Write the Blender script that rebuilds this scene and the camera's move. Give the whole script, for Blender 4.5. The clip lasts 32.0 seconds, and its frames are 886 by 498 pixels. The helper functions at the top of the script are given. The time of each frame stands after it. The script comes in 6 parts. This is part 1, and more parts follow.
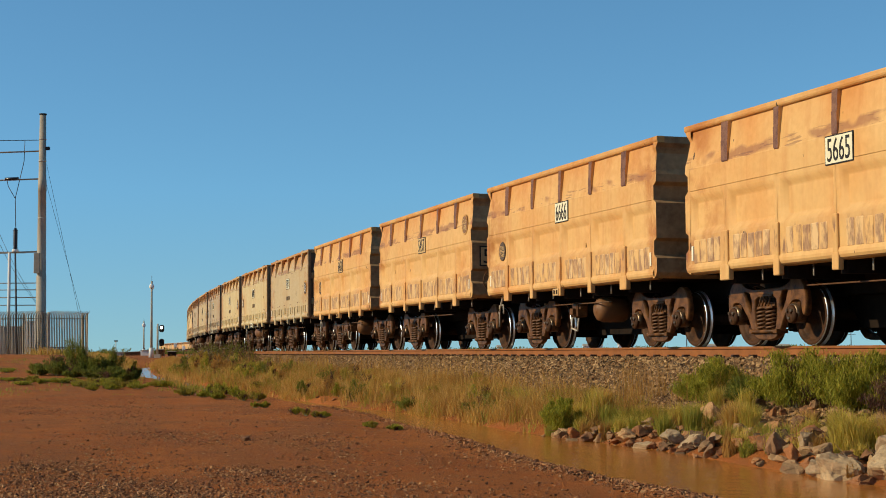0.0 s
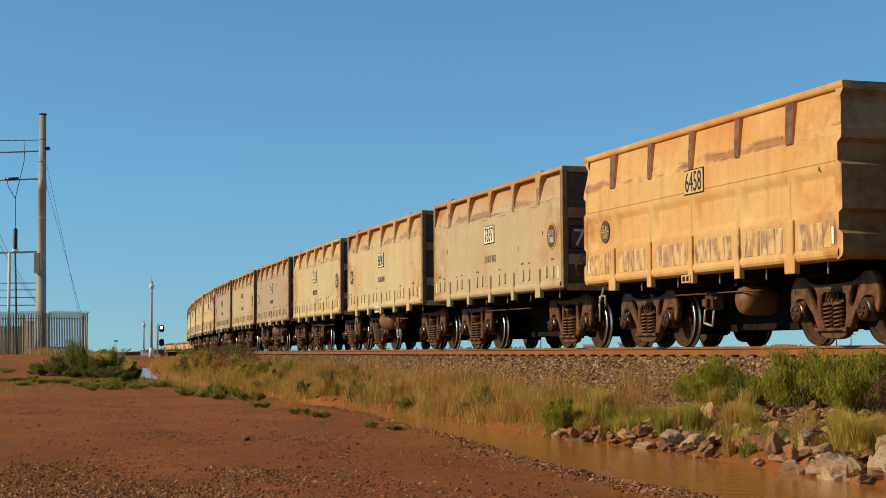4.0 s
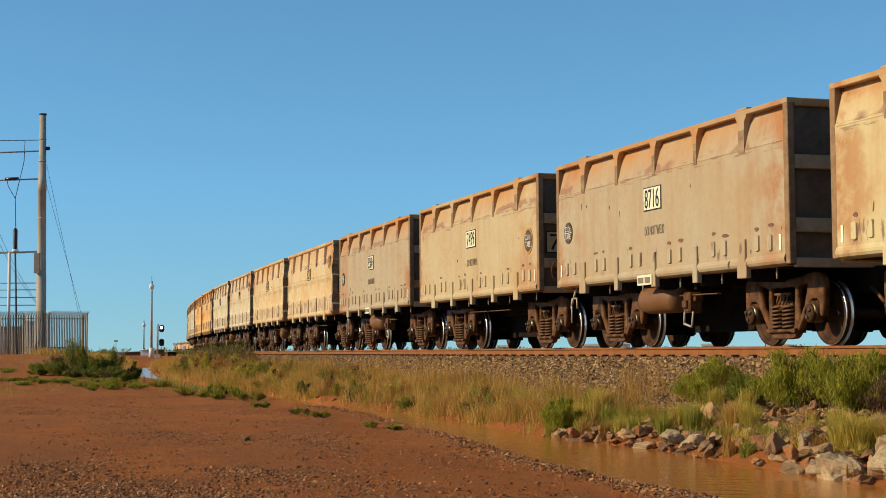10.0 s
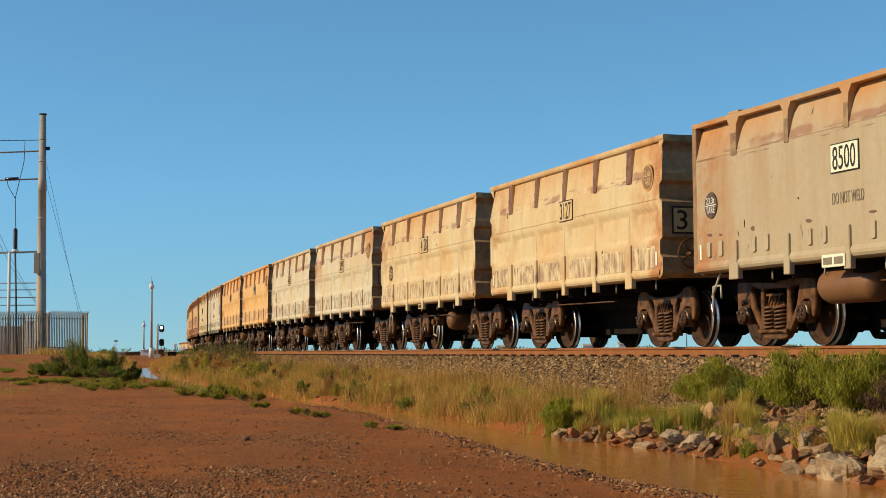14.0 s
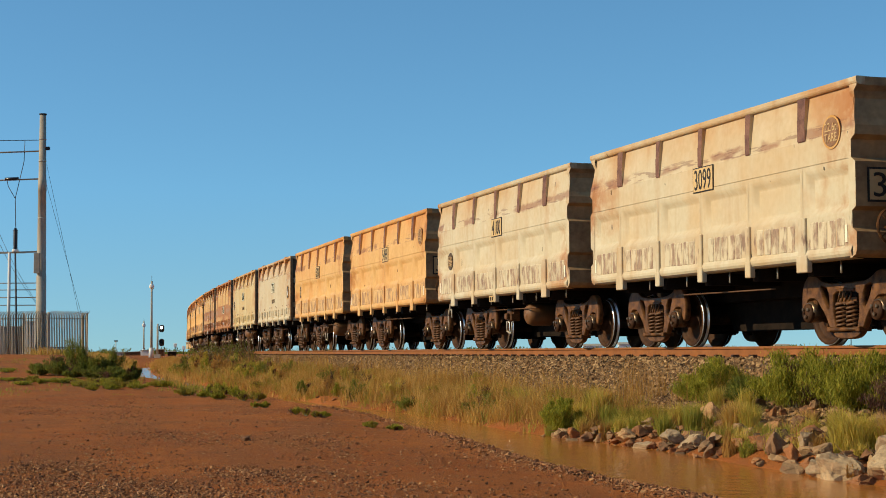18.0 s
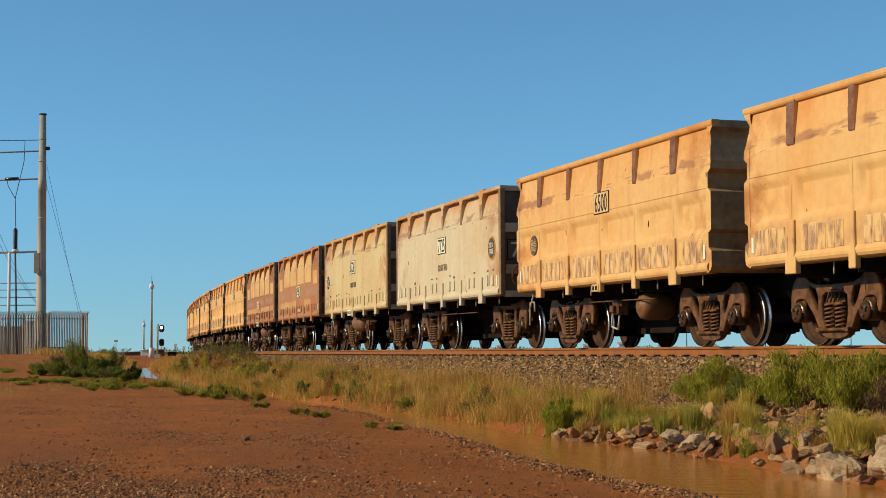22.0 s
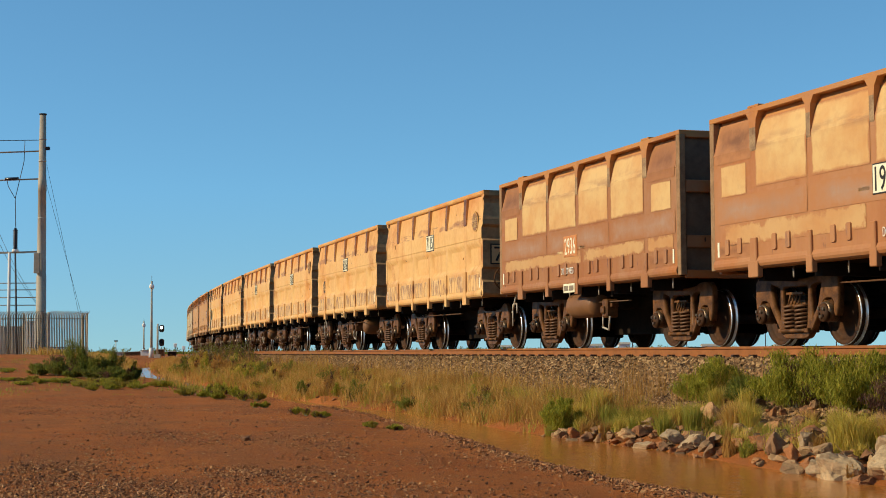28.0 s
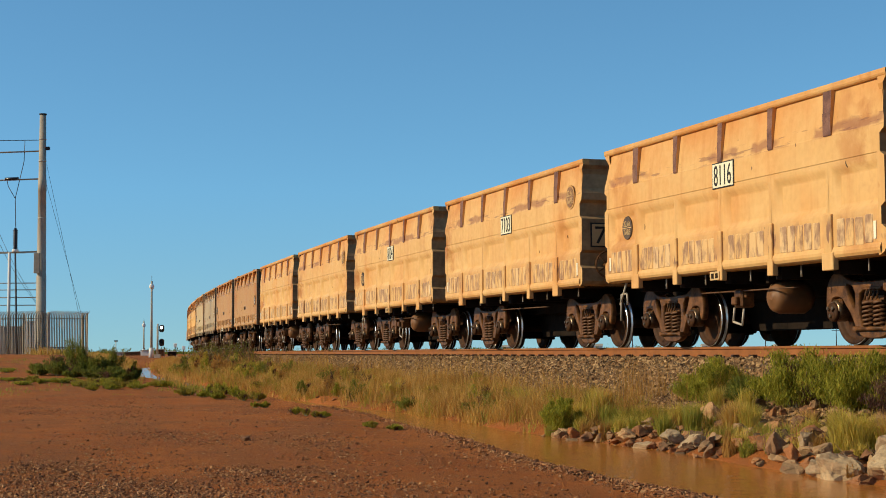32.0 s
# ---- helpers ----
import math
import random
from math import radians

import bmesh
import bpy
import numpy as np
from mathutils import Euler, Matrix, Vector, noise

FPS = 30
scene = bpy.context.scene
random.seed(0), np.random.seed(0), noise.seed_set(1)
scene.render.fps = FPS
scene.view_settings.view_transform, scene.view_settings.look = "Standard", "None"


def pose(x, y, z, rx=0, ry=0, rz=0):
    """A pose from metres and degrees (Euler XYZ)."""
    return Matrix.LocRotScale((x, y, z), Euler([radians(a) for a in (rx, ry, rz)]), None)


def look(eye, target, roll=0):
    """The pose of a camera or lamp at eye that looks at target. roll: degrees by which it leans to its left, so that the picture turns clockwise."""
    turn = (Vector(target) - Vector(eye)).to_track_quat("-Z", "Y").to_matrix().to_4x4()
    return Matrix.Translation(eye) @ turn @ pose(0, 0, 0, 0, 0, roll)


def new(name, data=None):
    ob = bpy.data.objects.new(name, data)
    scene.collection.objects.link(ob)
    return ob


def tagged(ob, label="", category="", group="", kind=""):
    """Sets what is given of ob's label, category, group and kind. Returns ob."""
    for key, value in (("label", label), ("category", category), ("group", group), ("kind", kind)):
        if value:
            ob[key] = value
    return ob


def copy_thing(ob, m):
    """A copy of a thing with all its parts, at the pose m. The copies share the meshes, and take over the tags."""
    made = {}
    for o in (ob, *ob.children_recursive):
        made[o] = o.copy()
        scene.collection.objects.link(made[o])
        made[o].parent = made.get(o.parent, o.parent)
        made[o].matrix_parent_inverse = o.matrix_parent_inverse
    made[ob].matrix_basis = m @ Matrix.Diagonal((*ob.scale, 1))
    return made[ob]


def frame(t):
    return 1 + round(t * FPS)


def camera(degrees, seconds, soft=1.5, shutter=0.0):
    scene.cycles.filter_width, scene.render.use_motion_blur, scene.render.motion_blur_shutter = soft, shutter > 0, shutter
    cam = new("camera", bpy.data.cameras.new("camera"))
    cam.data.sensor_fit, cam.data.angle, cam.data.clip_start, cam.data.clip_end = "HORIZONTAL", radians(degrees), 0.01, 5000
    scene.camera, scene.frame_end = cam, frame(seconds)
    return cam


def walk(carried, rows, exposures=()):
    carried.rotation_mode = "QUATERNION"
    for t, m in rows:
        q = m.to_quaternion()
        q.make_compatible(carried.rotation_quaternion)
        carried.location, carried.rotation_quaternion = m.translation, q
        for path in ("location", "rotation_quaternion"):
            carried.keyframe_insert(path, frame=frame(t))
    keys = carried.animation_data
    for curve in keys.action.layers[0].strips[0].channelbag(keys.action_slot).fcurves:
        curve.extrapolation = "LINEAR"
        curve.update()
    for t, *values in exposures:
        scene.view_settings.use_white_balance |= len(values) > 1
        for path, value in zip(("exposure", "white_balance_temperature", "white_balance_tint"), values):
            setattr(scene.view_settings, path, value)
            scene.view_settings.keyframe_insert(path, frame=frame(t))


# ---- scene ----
EYE = Vector((0.0, 0.0, -0.046))          # z = 0 is the top of the rail
cam = camera(30.94, 32.0, soft=0.9)
TILT = 0.06361
still = look(EYE, EYE + Vector((0, math.cos(TILT), math.sin(TILT))), -0.333)
walk(cam, [(0.0, still), (32.0, still)],
     [(0.0, -0.08), (3.0, -0.10), (7.0, 0.04), (10.0, 0.07), (13.0, 0.03), (14.5, 0.06), (18.0, 0.02), (21.0, -0.03), (25.0, 0.05), (28.0, 0.06), (32.0, 0.0)])

# ---- light ----
SUN_EL, SUN_AZ = radians(27.0), math.atan2(-0.975, -0.14)
to_sun = Vector((math.sin(SUN_AZ) * math.cos(SUN_EL), math.cos(SUN_AZ) * math.cos(SUN_EL), math.sin(SUN_EL)))
world = bpy.data.worlds.new("sky")
scene.world = world
world.use_nodes = True
wn = world.node_tree
wn.nodes.clear()
sky = wn.nodes.new("ShaderNodeTexSky")
sky.sky_type, sky.sun_disc = "NISHITA", False
sky.sun_elevation, sky.sun_rotation = SUN_EL, SUN_AZ
sky.altitude, sky.air_density, sky.dust_density, sky.ozone_density = 0, 0.9, 0.0, 4.0
bg = wn.nodes.new("ShaderNodeBackground")
bg.inputs["Strength"].default_value = 0.148
wout = wn.nodes.new("ShaderNodeOutputWorld")
# the clear deep blue reaches down towards the horizon
wc, wsep, wcom = wn.nodes.new("ShaderNodeTexCoord"), wn.nodes.new("ShaderNodeSeparateXYZ"), wn.nodes.new("ShaderNodeCombineXYZ")
wup = wn.nodes.new("ShaderNodeMath")
wup.operation = "MULTIPLY_ADD"
wup.inputs[1].default_value, wup.inputs[2].default_value = 1.0, 0.085
wtint = wn.nodes.new("ShaderNodeMixRGB")
wtint.blend_type = "MULTIPLY"
wtint.inputs[0].default_value = 1.0
# warm haze low over the plain
whaze = wn.nodes.new("ShaderNodeValToRGB")
whaze.color_ramp.elements[0].position, whaze.color_ramp.elements[0].color = 0.0, (0.71, 0.84, 0.74, 1)
whaze.color_ramp.elements[1].position, whaze.color_ramp.elements[1].color = 0.10, (0.72, 1.02, 0.98, 1)
wn.links.new(wsep.outputs[2], whaze.inputs[0])
wn.links.new(whaze.outputs[0], wtint.inputs[2])
wn.links.new(wc.outputs["Generated"], wsep.inputs[0])
wn.links.new(wsep.outputs[2], wup.inputs[0])
for i in (0, 1):
    wn.links.new(wsep.outputs[i], wcom.inputs[i])
wn.links.new(wup.outputs[0], wcom.inputs[2])
wn.links.new(wcom.outputs[0], sky.inputs[0])
wn.links.new(sky.outputs[0], wtint.inputs[1])
wn.links.new(wtint.outputs[0], bg.inputs[0])
wn.links.new(bg.outputs[0], wout.inputs[0])
sun_data = bpy.data.lights.new("sun", "SUN")
sun_data.energy, sun_data.angle, sun_data.color = 4.75, radians(0.5), (1.0, 0.835, 0.545)
sun = new("sun", sun_data)
sun.matrix_world = look(to_sun * 80, (0, 0, 0))


# ---- materials ----
class Mat:
    """A node material under construction."""

    def __init__(self, name, rough=0.8, metal=0.0, spec=0.3):
        self.m = bpy.data.materials.new(name)
        self.m.use_nodes = True
        self.t = self.m.node_tree
        self.b = self.t.nodes["Principled BSDF"]
        self.b.inputs["Roughness"].default_value = rough
        self.b.inputs["Metallic"].default_value = metal
        self.b.inputs["Specular IOR Level"].default_value = spec

    def n(self, kind, **kw):
        node = self.t.nodes.new("ShaderNode" + kind)
        for k, v in kw.items():
            if k == "operation":
                node.operation = v
            elif k == "blend":
                node.blend_type = v
        return node

    def put(self, sock, v):
        if hasattr(v, "is_output"):
            self.t.links.new(v, sock)
        elif isinstance(v, (tuple, list)) and len(v) == 3 and sock.type == "RGBA":
            sock.default_value = (*v, 1)
        else:
            sock.default_value = v

    def coords(self, scale=(1, 1, 1), seed=None, kind="Object"):
        c = self.n("TexCoord").outputs[kind]
        mp = self.n("Mapping")
        self.put(mp.inputs["Vector"], c)
        mp.inputs["Scale"].default_value = scale
        if seed is not None:
            self.put(mp.inputs["Location"], seed)
        return mp.outputs[0]

    def noise(self, vec, scale, detail=4, rough=0.55):
        nz = self.n("TexNoise")
        self.put(nz.inputs["Vector"], vec)
        nz.inputs["Scale"].default_value, nz.inputs["Detail"].default_value, nz.inputs["Roughness"].default_value = scale, detail, rough
        return nz.outputs["Fac"]

    def ramp(self, fac, lo, hi, a=0.0, b=1.0):
        r = self.n("MapRange")
        self.put(r.inputs["Value"], fac)
        for k, v in (("From Min", lo), ("From Max", hi), ("To Min", a), ("To Max", b)):
            r.inputs[k].default_value = v
        return r.outputs[0]

    def math(self, op, a, b=0.0):
        r = self.n("Math", operation=op)
        self.put(r.inputs[0], a)
        self.put(r.inputs[1], b)
        return r.outputs[0]

    def mix(self, fac, a, b, blend="MIX"):
        r = self.n("MixRGB", blend=blend)
        self.put(r.inputs[0], fac)
        self.put(r.inputs[1], a)
        self.put(r.inputs[2], b)
        return r.outputs[0]

    def bump(self, height, strength=0.3, dist=0.01):
        r = self.n("Bump")
        self.put(r.inputs["Height"], height)
        r.inputs["Strength"].default_value, r.inputs["Distance"].default_value = strength, dist
        self.put(self.b.inputs["Normal"], r.outputs[0])

    def done(self, colour, rough=None):
        self.put(self.b.inputs["Base Color"], colour)
        if rough is not None:
            self.put(self.b.inputs["Roughness"], rough)
        return self.m


def plain(name, c1, c2, scale=8.0, rough=0.8, metal=0.0, bump=0.2, dist=0.004, spec=0.3, stretch=(1, 1, 1)):
    """Two tones broken up by coarse and fine noise."""
    k = Mat(name, rough, metal, spec)
    v = k.coords(stretch)
    a = k.noise(v, scale, 5)
    f = k.noise(v, scale * 7, 3)
    fac = k.ramp(k.math("ADD", k.math("MULTIPLY", a, 0.7), k.math("MULTIPLY", f, 0.3)), 0.35, 0.65)
    if bump:
        k.bump(f, bump, dist)
    return k.done(k.mix(fac, c1, c2))


def wagon_paint(name, kind):
    """Dusty wagon paint; the colour is each wagon's own, its alpha shifts the wear."""
    k = Mat(name, 0.62, 0.0, 0.25)
    info = k.n("ObjectInfo")
    seed = k.n("CombineXYZ")
    shift = k.math("MULTIPLY", info.outputs["Alpha"], 91.0)
    k.put(seed.inputs[0], shift)
    k.put(seed.inputs[1], shift)
    v = k.coords((1, 1, 1), seed.outputs[0])
    sep = k.n("SeparateXYZ")
    k.put(sep.inputs[0], k.coords())
    z = sep.outputs[2]
    col = info.outputs["Color"]
    # broad fading and dust
    big = k.noise(v, 0.55, 4)
    rough_side = kind == "panelled"
    col = k.mix(k.ramp(big, 0.45, 0.72, 0.0, 0.75 if rough_side else 0.5), col, k.mix(1.0, col, (0.98, 0.75, 0.53), "MULTIPLY"))
    mid = k.noise(v, 1.7, 5, 0.6)
    col = k.mix(k.ramp(mid, 0.48, 0.3, 0.0, 0.35 if rough_side else 0.16), col, k.mix(1.0, col, (1.22, 1.32, 1.5), "MULTIPLY"))
    vs = k.coords((2.2, 2.2, 0.16), seed.outputs[0])
    streak = k.noise(vs, 1.6, 5, 0.6)
    col = k.mix(k.ramp(streak, 0.5, 0.78, 0.0, 0.5), col, k.mix(1.0, col, (0.74, 0.50, 0.33), "MULTIPLY"))
    fine = k.noise(v, 9.0, 5)
    col = k.mix(k.ramp(fine, 0.4, 0.75, 0.0, 0.13), col, (0.30, 0.17, 0.09))
    if not rough_side:
        haze = k.noise(v, 0.8, 5, 0.6)
        col = k.mix(k.ramp(haze, 0.45, 0.7, 0.0, 0.3), col, (0.40, 0.26, 0.145))
        top = k.math("MULTIPLY", k.ramp(z, 3.0, 3.5), k.ramp(k.noise(k.coords((0.7, 0.7, 0.7), seed.outputs[0]), 0.9, 5, 0.6), 0.36, 0.58, 0.15, 0.85))
        col = k.mix(top, col, (0.46, 0.20, 0.055))
    if rough_side:
        top = k.math("MULTIPLY", k.ramp(z, 3.0, 3.5), k.ramp(k.noise(k.coords((0.6, 0.6, 0.6), seed.outputs[0]), 1.0, 5, 0.6), 0.40, 0.62, 0.1, 0.7))
        col = k.mix(top, col, k.mix(1.0, col, (0.86, 0.58, 0.34), "MULTIPLY"))
        stain = k.math("MULTIPLY", k.math("MULTIPLY", k.ramp(z, 1.36, 1.46), k.ramp(z, 1.95, 1.60)), k.ramp(k.noise(v, 1.5, 5, 0.6), 0.42, 0.62, 0.0, 0.5))
        col = k.mix(stain, col, (0.38, 0.20, 0.10))
    # rusted corners and ends of the body
    ax = k.math("ABSOLUTE", sep.outputs[0])
    edge = k.ramp(ax, 3.0, 4.6)
    spot = k.noise(v, 1.1, 5, 0.65)
    col = k.mix(k.math("MULTIPLY", k.math("MULTIPLY", edge, k.ramp(spot, 0.47, 0.62)), 0.85), col, (0.36, 0.125, 0.03))
    # scuffs below the top bays
    lift = 0.0 if rough_side else 0.08
    wavy = k.math("ADD", z, k.ramp(k.noise(v, 2.2, 3), 0.3, 0.7, -0.05, 0.05))
    band = k.math("MULTIPLY", k.ramp(wavy, 2.95 + lift, 3.0 + lift), k.ramp(wavy, 3.14 + lift, 3.09 + lift))
    vh = k.coords((1.0, 1.0, 1.6), seed.outputs[0])
    scuff = k.ramp(k.noise(vh, 0.9, 2), 0.50, 0.56)
    col = k.mix(k.math("MULTIPLY", k.math("MULTIPLY", band, scuff), 0.62), col, (0.24, 0.09, 0.05))
    lines = k.math("MULTIPLY", k.math("MULTIPLY", k.ramp(z, 2.93, 2.97), k.ramp(z, 3.16, 3.10)), k.ramp(k.noise(k.coords((1.3, 1.3, 14.0), seed.outputs[0]), 1.3, 3), 0.57, 0.62, 0.0, 0.5))
    col = k.mix(lines, col, (0.15, 0.06, 0.045))
    # chipped paint along the lower edge
    low = k.math("MULTIPLY", k.ramp(z, 1.34, 1.42), k.ramp(z, 1.82, 1.68))
    vv = k.coords((4.0, 4.0, 1.2), seed.outputs[0])
    chip = k.ramp(k.noise(vv, 1.5, 4), 0.56 if kind == "panelled" else 0.62, 0.62 if kind == "panelled" else 0.67)
    col = k.mix(k.math("MULTIPLY", k.math("MULTIPLY", low, chip), 0.72), col, (0.14, 0.065, 0.055))
    # small dark holes and scratches
    vd = k.coords((3.0, 3.0, 1.1), seed.outputs[0])
    dot = k.ramp(k.noise(vd, 2.4, 1), 0.785, 0.795)
    col = k.mix(k.math("MULTIPLY", dot, 0.85), col, (0.02, 0.015, 0.012))
    k.bump(k.math("ADD", k.math("MULTIPLY", big, 3.0), k.math("MULTIPLY", fine, 0.25)), 0.25, 0.02)
    return k.done(col, k.ramp(fine, 0.3, 0.7, 0.5, 0.75))


def chipped_pad(name="chipped_pad", lo=0.46, keep=0.35):
    """Small raised pads: paint worn to purple-brown steel, each in its own way."""
    k = Mat(name, 0.7)
    info = k.n("ObjectInfo")
    off = k.n("CombineXYZ")
    k.put(off.inputs[0], k.math("MULTIPLY", info.outputs["Random"], 77.0))
    v = k.coords((5, 5, 2.2), off.outputs[0])
    a = k.noise(v, 1.4, 4, 0.6)
    col = k.mix(k.ramp(info.outputs["Random"], 0.0, 1.0, 0.0, keep), info.outputs["Color"], (0.66, 0.52, 0.34))
    rub = k.mix(k.ramp(k.noise(v, 5.0, 3), 0.35, 0.65), (0.15, 0.07, 0.05), (0.30, 0.16, 0.10))
    col = k.mix(k.ramp(a, lo, lo + 0.16, 0.0, 0.75), col, rub)
    return k.done(col)


M = {}
M["pad"] = chipped_pad(lo=0.44)
M["pad_smooth"] = chipped_pad("scuffed_pad", 0.56, 0.08)
M["paint"] = wagon_paint("dusty_wagon_paint", "panelled")
M["paint_smooth"] = wagon_paint("dusty_wagon_paint_smooth", "smooth")
M["worn"] = plain("worn_steel_purple_brown", (0.10, 0.045, 0.038), (0.24, 0.12, 0.08), 6)
M["rib_brown"] = plain("dusty_scraped_rib_steel", (0.17, 0.095, 0.055), (0.36, 0.24, 0.125), 5)
M["post_brown"] = plain("rusty_corner_steel", (0.19, 0.105, 0.05), (0.34, 0.20, 0.10), 3)
# end paint toned darker to carry the shade on the wagon ends
M["end_shade"] = plain("shade_toned_end_paint", (0.17, 0.095, 0.045), (0.50, 0.31, 0.14), 1.1, 0.7)
M["cream"] = plain("faded_cream_paint", (0.50, 0.31, 0.135), (0.60, 0.42, 0.20), 1.5, 0.7)


def patch_paint(name, tall, ragged, soft, cover=1.0, one=(0.57, 0.37, 0.155), two=(0.50, 0.25, 0.085)):
    """Old cream paint on the brown wagons, worn ragged at its edges, stained with rust and scuffed."""
    k = Mat(name, 0.7)
    info = k.n("ObjectInfo")
    off = k.n("CombineXYZ")
    k.put(off.inputs[0], k.math("MULTIPLY", info.outputs["Random"], 31.0))
    v = k.coords((1, 1, 1), off.outputs[0])
    a, b = k.noise(v, 0.9, 5, 0.6), k.noise(v, 5.0, 5, 0.65)
    sep, gen = k.n("SeparateXYZ"), k.n("SeparateXYZ")
    k.put(sep.inputs[0], k.coords())
    k.put(gen.inputs[0], k.coords(kind="Generated"))
    z = sep.outputs[2]
    col = k.mix(k.ramp(a, 0.40, 0.66), one, two)
    col = k.mix(k.ramp(b, 0.48, 0.72, 0, 0.3), col, (0.36, 0.17, 0.07))
    smudge = k.math("MULTIPLY", k.math("MULTIPLY", k.ramp(z, 2.98, 3.08), k.ramp(z, 3.26, 3.10)), k.ramp(k.noise(k.coords((1.0, 1.0, 5.0), off.outputs[0]), 1.2, 4, 0.6), 0.45, 0.6, 0.0, 0.55))
    col = k.mix(smudge, col, (0.24, 0.115, 0.06))
    ex = k.math("MULTIPLY", k.math("MINIMUM", gen.outputs[0], k.math("SUBTRACT", 1.0, gen.outputs[0])), 1.45)
    ez = k.math("MULTIPLY", k.math("MINIMUM", gen.outputs[2], k.math("SUBTRACT", 1.0, gen.outputs[2])), tall)
    wear = k.math("ADD", k.math("MINIMUM", ex, ez), k.math("MULTIPLY", k.math("SUBTRACT", k.noise(v, 4.0, 5, 0.65), 0.5), ragged))
    col = k.mix(k.ramp(wear, 0.012, 0.012 + soft, 0.0, cover), info.outputs["Color"], col)
    k.bump(b, 0.3, 0.01)
    return k.done(col)


M["patch"] = patch_paint("stained_cream_patch", 1.0, 0.10, 0.04)
M["band"] = patch_paint("ragged_cream_band", 0.30, 0.36, 0.05, 0.62)
M["soot"] = patch_paint("dark_rust_stain", 0.6, 0.5, 0.30, 0.9, (0.15, 0.06, 0.026), (0.24, 0.094, 0.037))
M["mauve"] = patch_paint("bleached_mauve_paint", 0.55, 0.5, 0.30, 0.8, (0.34, 0.225, 0.16), (0.31, 0.17, 0.10))
M["end_dark"] = plain("dark_end_steel", (0.085, 0.058, 0.038), (0.17, 0.115, 0.07), 2.0, 0.7)
# near-black, with the shade beneath the wagon bodies taken into the colour
M["under"] = plain("shade_dark_underframe_steel", (0.010, 0.007, 0.005), (0.024, 0.015, 0.010), 4, 0.9, spec=0.1)
M["bogie"] = plain("dusty_brown_cast_steel", (0.040, 0.017, 0.006), (0.19, 0.080, 0.026), 6, 0.5, bump=0.4, spec=0.18)
M["tank"] = plain("brown_painted_tank", (0.15, 0.066, 0.024), (0.20, 0.09, 0.035), 1.5, 0.55, bump=0.05)
M["bogie_grey"] = plain("dusty_grey_cast_steel", (0.038, 0.016, 0.006), (0.20, 0.086, 0.029), 7, 0.45, bump=0.4, spec=0.2)
M["spring"] = plain("rusty_spring_steel", (0.08, 0.035, 0.014), (0.16, 0.072, 0.03), 12, 0.55)
M["wheel"] = plain("dusty_wheel_steel", (0.020, 0.009, 0.005), (0.085, 0.036, 0.014), 4, 0.65, spec=0.15)
M["tread"] = plain("polished_wheel_tread", (0.80, 0.79, 0.77), (0.88, 0.87, 0.85), 30, 0.34, 0.9, 0.05)
M["bearing"] = plain("greasy_bearing_steel", (0.03, 0.018, 0.010), (0.20, 0.13, 0.075), 14, 0.3, 0.5, 0.3)
M["plate"] = plain("cream_white_number_plate", (0.68, 0.62, 0.42), (0.78, 0.74, 0.55), 6, 0.5, bump=0)
M["plate_rust"] = plain("rust_orange_number_plate", (0.45, 0.17, 0.05), (0.55, 0.22, 0.07), 6, 0.6, bump=0)
M["black"] = plain("black_lettering_paint", (0.014, 0.012, 0.011), (0.03, 0.024, 0.02), 20, 0.6, bump=0)
M["white"] = plain("white_lettering_paint", (0.66, 0.60, 0.50), (0.76, 0.72, 0.64), 20, 0.6, bump=0)
M["yellow"] = plain("amber_ring_paint", (0.48, 0.215, 0.025), (0.58, 0.28, 0.045), 20, 0.6, bump=0)
M["amber_faded"] = plain("faded_amber_ring_paint", (0.50, 0.25, 0.06), (0.55, 0.33, 0.14), 6, 0.7, bump=0)
M["disc_brown"] = plain("faded_brown_disc_paint", (0.16, 0.075, 0.04), (0.36, 0.20, 0.10), 7, 0.7, bump=0)
M["brown_black"] = plain("worn_dark_disc_paint", (0.05, 0.035, 0.026), (0.13, 0.085, 0.055), 8, 0.7, bump=0)
M["reflector"] = plain("pale_reflector_strip", (0.80, 0.70, 0.48), (0.85, 0.78, 0.6), 20, 0.35, bump=0)
M["rail"] = plain("dusty_rusty_rail", (0.20, 0.067, 0.015), (0.285, 0.10, 0.024), 3, 0.7, stretch=(1, 1, 1))
M["rail_top"] = plain("polished_rail_head", (0.45, 0.42, 0.40), (0.6, 0.57, 0.54), 10, 0.28, 1.0, 0.05)
M["clip"] = plain("dark_rail_clip", (0.03, 0.018, 0.014), (0.08, 0.04, 0.025), 20, 0.8)
M["sleeper"] = plain("dusty_concrete_sleeper", (0.24, 0.16, 0.11), (0.33, 0.23, 0.16), 6, 0.9)
M["galv"] = plain("weathered_galvanised_steel", (0.34, 0.29, 0.22), (0.46, 0.40, 0.32), 5, 0.6, 0.0, 0.1)
M["faded"] = plain("faded_grey_lettering", (0.17, 0.13, 0.09), (0.24, 0.185, 0.125), 20, 0.7, bump=0)
M["concrete"] = plain("pale_concrete", (0.38, 0.33, 0.27), (0.48, 0.43, 0.36), 3, 0.85)
M["pole"] = plain("grey_steel_pole", (0.30, 0.25, 0.19), (0.40, 0.34, 0.26), 1.5, 0.6, 0.0, 0.1)
M["porcelain"] = plain("dark_brown_porcelain", (0.02, 0.013, 0.012), (0.04, 0.026, 0.022), 10, 0.25, bump=0)
M["wire"] = plain("dark_cable", (0.04, 0.04, 0.045), (0.08, 0.08, 0.085), 10, 0.6, bump=0)
